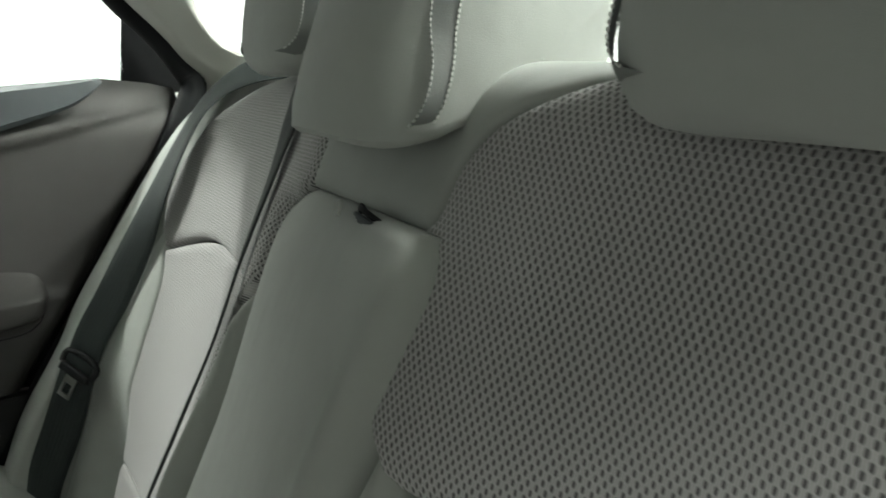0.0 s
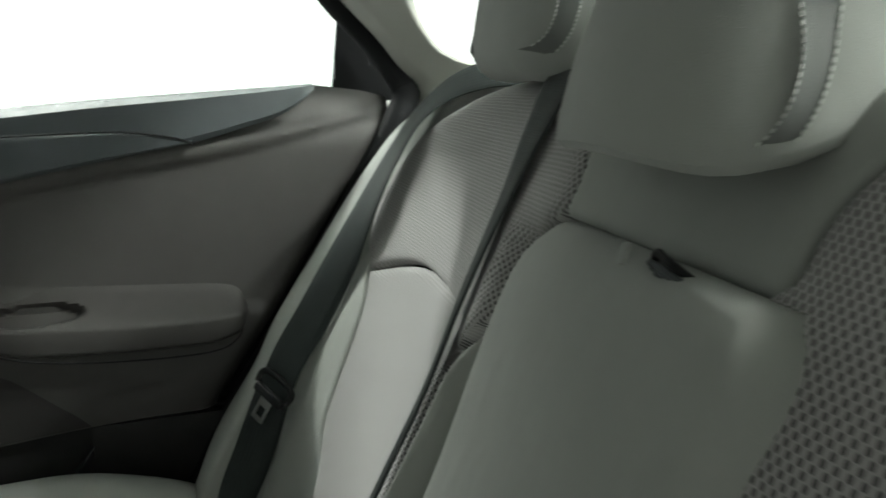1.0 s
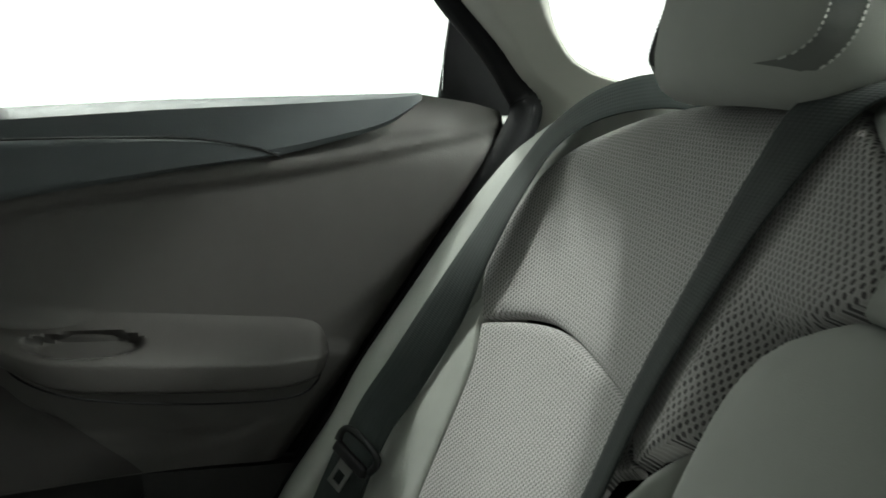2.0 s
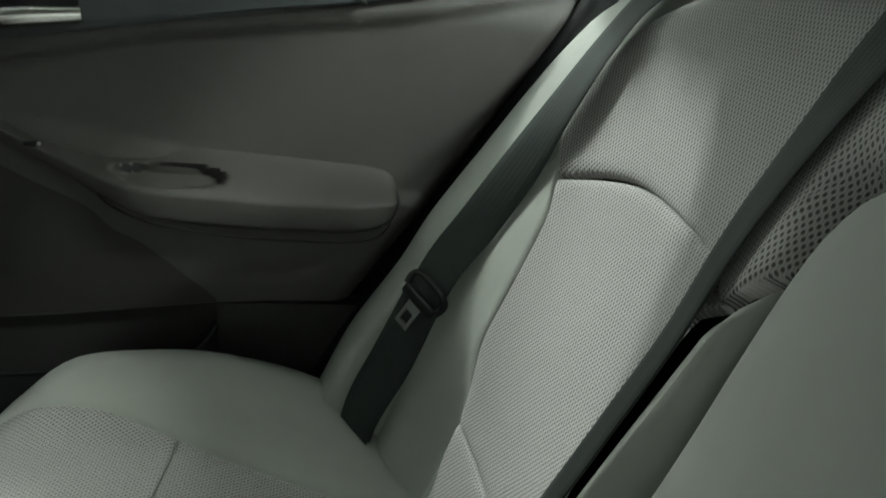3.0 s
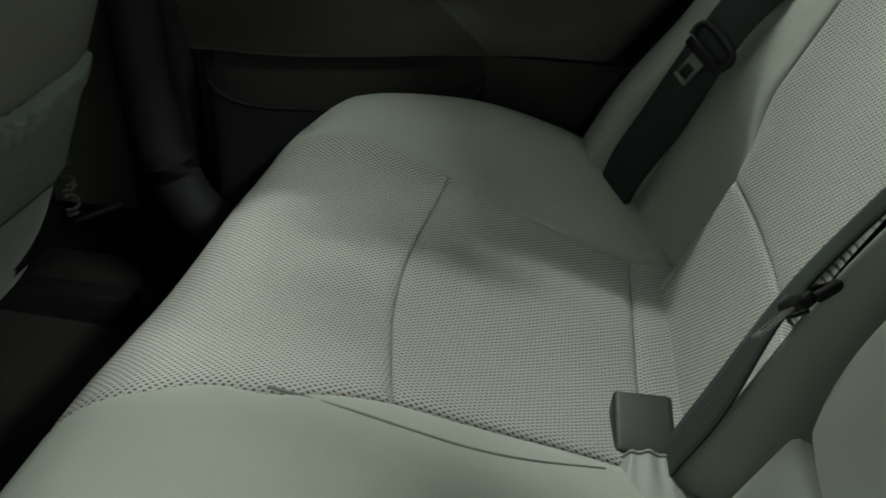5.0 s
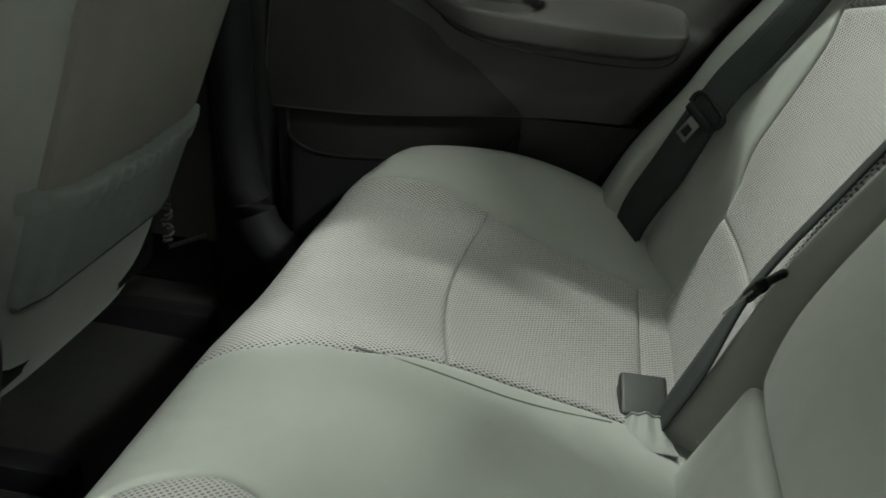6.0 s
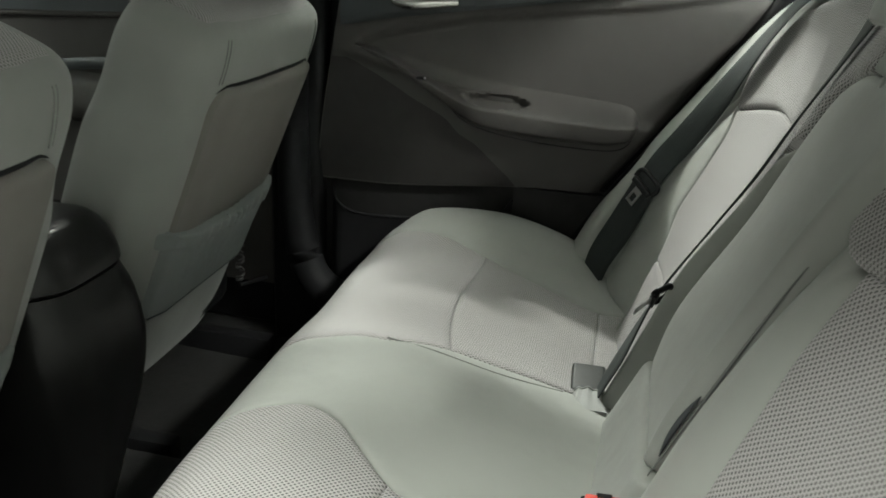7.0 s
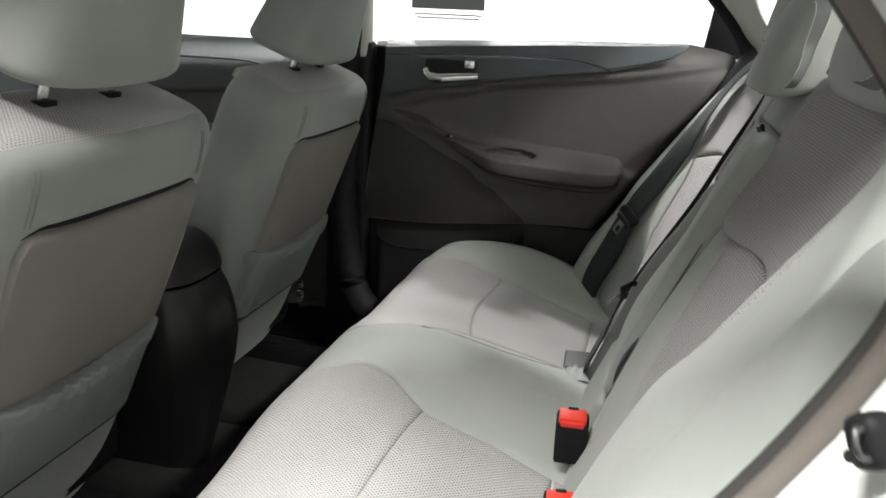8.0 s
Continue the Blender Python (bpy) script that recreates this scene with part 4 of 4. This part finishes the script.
bm = sheet(lambda u, v: Vector((0.728 + 0.06 * step(0.4, 1, v), 0.742 + 0.958 * u, fd_low(0.742 + 0.958 * u) + (1.015 - 0.02 * u - fd_low(0.742 + 0.958 * u)) * v)), span(0, 1, 40), span(0, 1, 10))
part("upper_panel", thicken(bm, (0.02, 0, 0)), M_SLATE, front_door, "slate plastic upper panel")
part("trim_ridge", tube([(0.735, y, fd_low(y) - 0.006) for y in (0.745, 0.80, 0.9, 1.05, 1.3, 1.68)], 0.006, 8), M_TRIM, front_door)
part("inlay_ridge", tube([(0.726, 0.86, 0.935), (0.726, 0.92, 0.957), (0.726, 1.05, 0.962), (0.726, 1.3, 0.96)], 0.003, 8), M_SLATE_INLAY, front_door)
bm = sheet(lambda u, v: Vector((0.748 - 0.085 * math.sin(math.pi * v) ** 0.7, 0.86 + 0.55 * u, 0.70 + 0.03 * u - 0.05 * math.cos(math.pi * v))), span(0, 1, 12), span(0, 1, 14))
part("armrest", bm, M_TRIM, front_door, "padded taupe door armrest")
part("grab_handle", tube([(0.70, 0.98, 0.79), (0.675, 1.04, 0.80), (0.675, 1.14, 0.79), (0.70, 1.2, 0.77)], 0.012, 10), M_SLATE, front_door, "slate plastic grab handle")
part("seal", tube([(0.755, 0.735, 0.33), (0.755, 0.735, 0.7), (0.765, 0.728, 1.0)], 0.012, 8), M_RUBBER, front_door, "black rubber door seal")
part("outer_skin", box(0.05, 1.0, 0.70, 0.01, 2, (0.845, 1.22, 0.65)), M_PAINT, front_door, "white painted outer skin")
bm = sheet(lambda u, v: Vector((0.822 - 0.10 * v, 0.74 + (0.92 - 0.45 * v) * u, 1.0 + 0.34 * v)), span(0, 1, 4), span(0, 1, 4))
g = part("window_pane", thicken(bm, (0.004, 0, 0.001)), M_GLASS, front_door, "clear door glass")
g.visible_shadow = False


# ---------------------------------------------------------------- front seats
def front_seat(xc, dy, dz, hz, label):
    seat = thing("front_seat", label, "car seat", "front seats")
    ln = radians(22)
    S, Nr = Vector((0, -math.sin(ln), math.cos(ln))), Vector((0, -math.cos(ln), -math.sin(ln)))
    org = Vector((xc, 0.604 + dy, 0.86 + dz))

    def at(x, s, n):
        return org + Vector((x, 0, 0)) + s * S + n * Nr

    half = crom([(-0.60, 0.220), (-0.52, 0.225), (-0.30, 0.250), (-0.16, 0.258), (-0.11, 0.256), (-0.075, 0.246), (-0.045, 0.240), (0.0, 0.241), (0.030, 0.239), (0.054, 0.231), (0.070, 0.219), (0.079, 0.205), (0.082, 0.190)])
    thick = crom([(-0.60, 0.15), (-0.52, 0.17), (-0.2, 0.17), (0.0, 0.170), (0.036, 0.166), (0.064, 0.155), (0.078, 0.135), (0.082, 0.115)])

    def rear_n(x, s):
        return -0.085 + thick(s) / 2 * max(0.0, 1 - (abs(x) / half(s)) ** 3.6) ** (1 / 3.6)

    def shell(u, v):
        s = -0.57 + 0.652 * (1 - (1 - v) ** 1.6)
        a = u * math.tau
        h, t = half(s), thick(s)
        c, q = math.cos(a), math.sin(a)
        p = 3.6
        r = (abs(c) ** p + abs(q) ** p) ** (-1 / p)
        return at(h * r * c, s, -0.085 + t / 2 * r * q)

    bm = sheet(shell, span(0, 1, 64), span(0, 1, 56))
    bmesh.ops.remove_doubles(bm, verts=bm.verts[:], dist=0.0004)
    bmesh.ops.holes_fill(bm, edges=[e for e in bm.edges if e.is_boundary])
    back = part("backrest", bm, M_FRONT, seat, "light grey cloth backrest")
    # moulded rear panel below a drawn line of shadow
    top_edge = lambda x: -0.004 - 0.026 * (1 - math.sqrt(max(0.0, 1 - (max(0.0, abs(x) - 0.150) / 0.026) ** 2)))

    def panel(a, b):
        s = -0.405 + (top_edge(0.0) + 0.405) * b
        corner = max(0.0, (s + 0.040) / 0.036)
        x = (2 * a - 1) * (0.176 * (1.0 - 0.04 * (1 - b)) - 0.026 * (1 - math.sqrt(max(0.0, 1 - min(1.0, corner) ** 2))))
        return x, s

    pillow("rear_panel", panel, lambda x, s, l: at(x, s, 0.010 - 0.20 * max(0.0, abs(x) - 0.13) + l), (0.36, 0.40), (20, 30), M_PANEL, seat, "moulded grey rear panel", edge=0.014, drop=0.010, skirt=0.012, flat=("l", "r"))
    # black tube stands for the shadow that the overhanging cloth throws
    part("panel_shade_line", tube([at(x, top_edge(x) + 0.004, rear_n(x, 0.0) - 0.0004) for x in span(-0.170, 0.170, 16)], lambda q: 0.0006 + 0.0026 * (1 - abs(2 * q - 1) ** 6), 8, 2), M_RUBBER, seat, "dark tube standing for the shadow under the cloth edge")
    for sx in (-1, 1):
        for off in (0.0, 0.007):
            part("rear_seam", tube([at(sx * (w_ + off), s_, rear_n(w_ + off, s_)) for w_, s_ in ((0.163, 0.004), (0.162, 0.025), (0.161, 0.042), (0.160, 0.056), (0.158, 0.066))], 0.0008, 6), M_SEAMDARK, seat)
    # gathered pocket
    def pk_xs(a, b):
        return (2 * a - 1) * 0.172, -0.395 + 0.160 * b

    def pk_at(x, s, l):
        b = (s + 0.395) / 0.160
        ruff = 0.0013 * math.sin(x * 230 + 2 * math.sin(x * 31)) * step(0.70, 0.9, b) + 0.0012 * math.sin(x * 46 + 1.3) * b
        sag = 0.004 * math.cos(x * 9) * b
        return at(x, s - 0.006 * math.cos(x * 9.1) * b, 0.014 + (0.010 * b + ruff + sag * 0.4) * (1 - (x / 0.176) ** 4) - 0.20 * max(0.0, abs(x) - 0.13) + l)

    pillow("map_pocket", pk_xs, pk_at, (0.344, 0.160), (70, 18), M_POCKET, seat, "slack grey cloth pocket with gathered top", edge=0.008, drop=0.004, skirt=0.010)
    # elastic hem with short gathers, and the dark piping under the pocket
    def hem_at(x, s, l):
        gather = 0.0022 * math.sin(x * 260 + 1.5 * math.sin(x * 47)) * math.exp(-((x + 0.02) / 0.06) ** 2)
        return pk_at(x, s, 0.0035 + gather + l)

    pillow("pocket_hem", lambda a, b: ((2 * a - 1) * 0.171, -0.263 + 0.029 * b), hem_at, (0.342, 0.029), (90, 8), M_POCKET, seat, "gathered elastic hem", edge=0.006, drop=0.004, skirt=0.006)
    part("pocket_piping", tube([pk_at(x, -0.396, -0.002) for x in span(-0.168, 0.168, 16)], 0.0016, 6, 2), M_SLATE, seat, "dark piping under the pocket")
    # knit strip over the top
    def top_xs(a, b):
        return (2 * a - 1) * 0.192, 0.14 * b

    def top_at(x, s, l):
        b = s / 0.14
        q = abs(x) / 0.192
        th = min(1.0, b / 0.28) * math.pi / 2
        up = 0.068 + 0.022 * math.sin(th) - 0.006 * q**4 - 0.02 * max(0.0, b - 0.75)
        return at(x, up + l * math.sin(th), -0.012 - 0.130 * b - 0.010 * q**3 + l * math.cos(th))

    pillow("top_insert", top_xs, top_at, (0.28, 0.14), (26, 16), M_KNIT, seat, "grey open-knit fabric insert", edge=0.008, drop=0.005, skirt=0.012)
    # head restraint
    hr = part("head_restraint", bmesh.new(), M_FRONT, seat, "grey padded head restraint")
    bm = bmesh.new()
    rings = []
    for v in [0, 0.0, 0.004, 0.012, 0.026, 0.045, 0.07, 0.1] + span(0.15, 0.75, 9) + [0.8, 0.85, 0.9, 0.94, 0.97, 0.99, 1.0]:
        z = 0.128 + hz + 0.20 * v
        e = (1 - (1 - v / 0.11) ** 2) ** 0.5 if v < 0.11 else (1 - ((v - 0.6) / 0.4) ** 4 if v > 0.6 else 1.0) ** 0.5
        inset = 0.030 * (1 - e) if v < 0.5 else 0.06 * (1 - e)
        hx, hn = (0.148 - 0.062 * v) - inset, 0.074 * (1.05 - 0.25 * v) - inset
        if len(rings) == 0:
            hx, hn = hx * 0.4, hn * 0.4
        row = []
        for i in range(44):
            a = i * math.tau / 44
            c, q = math.cos(a), math.sin(a)
            p = 4.2
            r = (abs(c) ** p + abs(q) ** p) ** (-1 / p)
            row.append(bm.verts.new(at(hx * r * c, z, -0.112 + hn * r * q - 0.010 * (r * c) ** 2)))
        rings.append(row)
    for r0, r1 in zip(rings, rings[1:]):
        for i in range(44):
            bm.faces.new((r0[i], r0[(i + 1) % 44], r1[(i + 1) % 44], r1[i]))
    bm.faces.new(rings[0])
    bm.faces.new(rings[-1])
    bmesh.ops.recalc_face_normals(bm, faces=bm.faces[:])
    bm.to_mesh(hr.data)
    bm.free()
    hr.data.polygons.foreach_set("use_smooth", [True] * len(hr.data.polygons))
    for px in (-0.06, 0.06):
        part("post", tube([at(px, 0.07, -0.10), at(px, 0.18, -0.108)], 0.0065, 10), M_CHROME, seat, "chrome post")
        part("collar", box(0.024, 0.020, 0.008, 0.003, 2), M_BLACK, seat, "black plastic collar", m=Matrix.Translation(at(px, 0.090, -0.10)))
    # cushion and runner
    part("seat_cushion", box(0.48, 0.46, 0.18, 0.05, 4, (xc, 1.03 + dy, 0.43)), M_BLACK, seat)
    for rx in (-0.19, 0.19):
        part("runner", box(0.035, 0.52, 0.06, 0.006, 2, (xc + rx, 0.96 + dy, 0.26)), M_BLACK, seat, "black steel seat runner")
    return seat


front_seat(0.430, 0.0, -0.006, -0.010, "light grey cloth front passenger seat with slack map pocket")
front_seat(-0.280, -0.012, -0.004, 0.0, "light grey cloth driver seat with slack map pocket")

# springy cable and bar at the foot of the passenger seat
coil = thing("seat_cable", "ribbed black conduit at the foot of the front seat", "cable")
for k in range(9):
    part("ring", tube([(0.625 + 0.008 * math.cos(k * 2.4 + j), 0.765 + 0.008 * math.sin(k * 2.4 + j), 0.40 + 0.012 * k + 0.002 * j) for j in (0, 1.5, 3, 4.5)], 0.0024, 6, 3), M_CABLE, coil)
part("bar", tube([(0.620, 0.765, 0.395), (0.66, 0.75, 0.39), (0.695, 0.74, 0.385)], 0.004, 8), M_BLACK, coil)

# ---------------------------------------------------------------- centre console
console = thing("centre_console", "black plastic centre console with padded lid", "console")
cprof = crom([(0.0, 0.690), (0.15, 0.668), (0.27, 0.660), (0.35, 0.672), (0.392, 0.690)])
cw = crom([(0.0, 0.030), (0.10, 0.048), (0.17, 0.070), (0.24, 0.094), (0.30, 0.103), (0.35, 0.102), (0.392, 0.098)])


def con(u, v):
    h = 0.392 * v
    x = 2 * u - 1
    return Vector((0.066 - 0.7 * max(0.0, 0.102 - cw(h)) + cw(h) * x, cprof(h) + 0.045 * abs(x) ** 4, 0.25 + h))


part("console_body", thicken(sheet(con, span(0, 1, 24), span(0, 1, 30)), (0, 0.6, 0)), M_GLOSSBLACK, console)


def lid(u, v):
    """Padded lid: its rear face rounds over into a flat top."""
    x = 2 * u - 1
    w = 0.100 - 0.014 * math.sin(min(1.0, v / 0.45) * math.pi / 2)
    th = min(1.0, v / 0.45) * math.pi / 2
    y = 0.688 + 0.055 * (1 - math.cos(th)) + 0.28 * max(0.0, v - 0.45) + 0.045 * abs(x) ** 4
    z = 0.648 + 0.066 * math.sin(th) - 0.014 * abs(x) ** 6 * math.sin(th)
    return Vector((0.066 + w * x, y, z))


part("lid", thicken(sheet(lid, span(0, 1, 28), span(0, 1, 28)), (0, 0.03, -0.02)), M_GLOSSBLACK, console, "padded black console lid")

# ---------------------------------------------------------------- shell of the car


def structure(name, bm, material, label, category, smooth=True):
    return tagged(part(name, bm, material, None, "", smooth), label, category, kind="structure")


structure("side_wall_far", box(0.02, 2.5, 0.78, 0.004, 1, (0.806, 0.62, 0.62)), M_RUBBER, "dark inner side of the body", "wall")
structure("floor", box(1.62, 2.6, 0.06, 0.01, 1, (0, 0.9, 0.20)), M_CARPET, "black carpeted car floor", "floor")
structure("tunnel", box(0.24, 1.6, 0.10, 0.04, 3, (0.06, 1.0, 0.27)), M_CARPET, "black carpeted floor tunnel", "floor")
fm = thing("floor_mat", "dark grey carpet floor mat", "floor mat")
part("mat_surface", thicken(sheet(lambda u, v: Vector((-0.62 + 0.56 * u, 0.50 + 0.42 * v, 0.238 + 0.006 * math.sin(5 * u + 3 * v))), span(0, 1, 16), span(0, 1, 12)), (0, 0, 0.007)), M_MAT, fm)
fm2 = thing("floor_mat", "dark grey carpet floor mat", "floor mat")
part("mat_surface", thicken(sheet(lambda u, v: Vector((0.20 + 0.48 * u, 0.50 + 0.42 * v, 0.238 + 0.006 * math.sin(5 * u + 3 * v))), span(0, 1, 16), span(0, 1, 12)), (0, 0, 0.007)), M_MAT, fm2)
# far sill trim and B-pillar foot
structure("sill_trim", tube([(0.70, 0.20, 0.34), (0.69, 0.50, 0.35), (0.685, 0.62, 0.39), (0.70, 0.67, 0.50), (0.725, 0.69, 0.65), (0.735, 0.69, 0.90), (0.735, 0.68, 1.05)], lambda t: 0.040 - 0.012 * t, 14), M_RUBBER, "dark plastic sill and pillar foot trim", "trim")
structure("pillar_foot_far", box(0.06, 0.11, 0.80, 0.016, 3, (0.765, 0.690, 0.62)), M_BLACK, "black centre pillar foot", "pillar")
structure("pillar_far", box(0.05, 0.10, 0.44, 0.016, 3, (0.755, 0.690, 1.20)), M_PILLAR, "light grey centre pillar trim", "pillar")
structure("pillar_near", box(0.05, 0.10, 1.05, 0.016, 3, (-0.745, 0.672, 0.86)), M_PILLAR, "light grey centre pillar trim", "pillar")


# rear side pillars with the edge of the rear window
def c_pillar(side):
    front = [(0.98, -0.214), (1.0, -0.211), (1.02, -0.207), (1.046, -0.195), (1.075, -0.178), (1.097, -0.165), (1.153, -0.116), (1.2, -0.080), (1.32, -0.005), (1.42, 0.05)]
    fe = crom(front)
    re_ = crom([(1.0, -0.52), (1.04, -0.42), (1.05, -0.345), (1.058, -0.297), (1.066, -0.267), (1.078, -0.240), (1.098, -0.220), (1.13, -0.202), (1.18, -0.192), (1.25, -0.197), (1.32, -0.22), (1.42, -0.33)])

    def f(u, v):
        z = 0.985 + 0.425 * v
        y = fe(z) + (re_(z) - fe(z)) * u
        x = 0.755 - 0.135 * v - 0.05 * u
        return Vector((side * (x + 0.030 * (1 - min(1.0, u / 0.22)) ** 2 + 0.02 * max(0.0, (u - 0.8) / 0.2) ** 2), y, z))
    return thicken(sheet(f, span(0, 1, 28), span(0, 1, 36)), (side * 0.03, 0, 0))


structure("pillar_rear_far", c_pillar(1), M_PILLAR, "light grey rear pillar trim", "pillar")
structure("pillar_rear_near", c_pillar(-1), M_PILLAR, "light grey rear pillar trim", "pillar")
structure("parcel_shelf", box(1.50, 0.55, 0.03, 0.008, 2, (0, -0.52, 1.005)), M_SHELF, "grey cloth parcel shelf", "shelf")
# roof
structure("headliner", thicken(sheet(lambda u, v: Vector((-0.62 + 1.24 * u, -0.35 + 1.55 * v, 1.435 + 0.035 * math.sin(math.pi * u) * (0.4 + 0.6 * math.sin(math.pi * v)))), span(0, 1, 16), span(0, 1, 16)), (0, 0, 0.02)), M_HEADLINER, "pale grey headliner", "ceiling")
structure("roof", thicken(sheet(lambda u, v: Vector((-0.66 + 1.32 * u, -0.40 + 1.65 * v, 1.470 + 0.05 * math.sin(math.pi * u))), span(0, 1, 16), span(0, 1, 16)), (0, 0, 0.012)), M_PAINT, "white painted roof", "roof")
for sd, nm in ((1, "roof_rail_far"), (-1, "roof_rail_near")):
    structure(nm, tube([(sd * 0.62, -0.37, 1.38), (sd * 0.64, 0.0, 1.44), (sd * 0.65, 0.5, 1.46), (sd * 0.64, 1.0, 1.42), (sd * 0.68, 1.5, 1.16), (sd * 0.72, 1.75, 1.0)], 0.045, 12), M_PILLAR, "grey roof rail trim", "trim")
# rear screen and boot
bm = sheet(lambda u, v: Vector((-0.60 + 1.2 * u, -0.95 + 0.60 * v, 1.03 + 0.37 * v)), span(0, 1, 6), span(0, 1, 4))
ob = structure("rear_screen", thicken(bm, (0, -0.002, 0.004)), M_GLASS, "clear rear window glass", "window")
ob.visible_shadow = False
structure("boot_lid", box(1.45, 0.62, 0.05, 0.02, 2, (0, -1.24, 1.00)), M_PAINT, "white painted boot lid", "car body")
structure("boot_wall", box(1.56, 0.04, 0.78, 0.01, 2, (0, -0.60, 0.60)), M_RUBBER, "dark boot wall", "car body")
# dash and windscreen
structure("dashboard", box(1.50, 0.45, 0.35, 0.06, 4, (0, 1.75, 0.82)), M_SLATE, "slate plastic dashboard", "dashboard")
structure("footwell_wall", box(1.5, 0.04, 0.62, 0.01, 1, (0, 1.92, 0.5)), M_CARPET, "black footwell wall", "wall")
bm = sheet(lambda u, v: Vector((-0.66 + 1.32 * u, 1.95 - 0.75 * v, 0.99 + 0.42 * v)), span(0, 1, 6), span(0, 1, 4))
ob = structure("windscreen", thicken(bm, (0, 0.002, 0.004)), M_GLASS, "clear windscreen glass", "window")
ob.visible_shadow = False

# near door opening: painted frame, sill and rubber seal
near_edge = crom([(0.33, 0.29), (0.6, 0.112), (0.75, 0.012), (0.862, -0.063), (0.919, -0.098), (0.974, -0.124), (1.02, -0.130), (1.06, -0.117), (1.107, -0.084), (1.2, -0.01), (1.3, 0.07), (1.42, 0.17)])
quarter = lambda u, v: Vector((-0.787 - 0.108 * math.sin(min(1.0, u / 0.7) * math.pi / 2), near_edge(0.36 + 1.04 * v) - 0.006 - 0.016 * u - 0.12 * max(0.0, u - 0.55) ** 1.5, 0.36 + 1.04 * v))
structure("quarter_panel_near", thicken(sheet(quarter, span(0, 1, 14), span(0, 1, 24)), (0.03, -0.03, 0)), M_PAINT, "white painted rear door frame", "car body")
structure("quarter_skin_near", box(0.03, 0.9, 0.72, 0.01, 2, (-0.90, -0.62, 0.68)), M_PAINT, "white painted rear wing", "car body")
seal_z = (0.33, 0.45, 0.6, 0.75, 0.862, 0.919, 0.974, 1.02, 1.06, 1.107, 1.2, 1.29, 1.40)
structure("door_seal_near", tube([(-0.762 + 0.1 * max(0, z - 1.1), near_edge(z) - 0.002, z) for z in seal_z], 0.0058, 10), M_SEAL, "dark grey rubber door seal", "seal")
structure("seal_flange_near", tube([(-0.777 + 0.1 * max(0, z - 1.1), near_edge(z) - 0.006, z) for z in seal_z], 0.0092, 12), M_FLANGE, "taupe flange trim beside the door seal", "trim")
structure("sill_near", box(0.14, 1.0, 0.14, 0.03, 3, (-0.80, 0.30, 0.26)), M_PAINT, "white painted door sill", "car body")
striker = thing("door_striker", "black door striker with steel loop on the painted frame", "door striker")
sm = Matrix.Translation((-0.838, -0.106, 0.949)) @ pose(0, 0, 0, 0, 28, 38)
part("plate", box(0.017, 0.016, 0.022, 0.0075, 5), M_BLACK, striker, "black striker plate", m=sm)
part("loop", tube([(-0.003, 0.006, 0.006), (-0.003, 0.011, 0.005), (-0.003, 0.0125, 0.0), (-0.003, 0.011, -0.004), (-0.003, 0.006, -0.005)], 0.0016, 10), M_DARKSTEEL, striker, "steel loop", m=sm)
part("bolt", tube([(0.004, 0.006, -0.004), (0.004, 0.0095, -0.004)], 0.0028, 10), M_DARKSTEEL, striker, "steel bolt head", m=sm)

# ---------------------------------------------------------------- hall around the car
structure("ground", box(60, 60, 0.1, 0, 1, (0, 0, -0.05)), M_GROUND, "pale hall floor", "ground", False)
structure("hall_screen_far", box(0.1, 12, 2.6, 0, 1, (6.0, 0.2, 1.3)), M_GLOW, "glowing white panel around the car", "backdrop", False)
structure("hall_screen_rear", box(12, 0.1, 4.6, 0, 1, (0, -7.0, 2.3)), M_GLOW_REAR, "glowing white panel around the car", "backdrop", False)
# unseen glowing panel, added as fill through the open near door
structure("fill_panel_near", box(0.1, 12, 4.6, 0, 1, (-5.5, 1.0, 2.3)), M_GLOW_NEAR, "glowing white panel around the car", "backdrop", False)
# glowing panel added ahead of the car as fill through the windscreen
structure("fill_panel_front", box(11, 0.1, 4.6, 0, 1, (0, 8.5, 2.3)), M_GLOW_FRONT, "glowing white panel around the car", "backdrop", False)
sticker = thing("window_sticker", "grey printed sheet stuck on the far door glass", "sticker")
part("sheet", box(0.002, 0.172, 0.16, 0.0008, 1, (0.790, 0.468, 1.178)), M_SIGN, sticker, smooth=False)
for k, (w, c) in enumerate(((0.160, 1.086), (0.150, 1.078))):
    part("text_bar", box(0.002, w, 0.003, 0, 1, (0.797, 0.468, c)), M_SIGN, sticker, smooth=False)
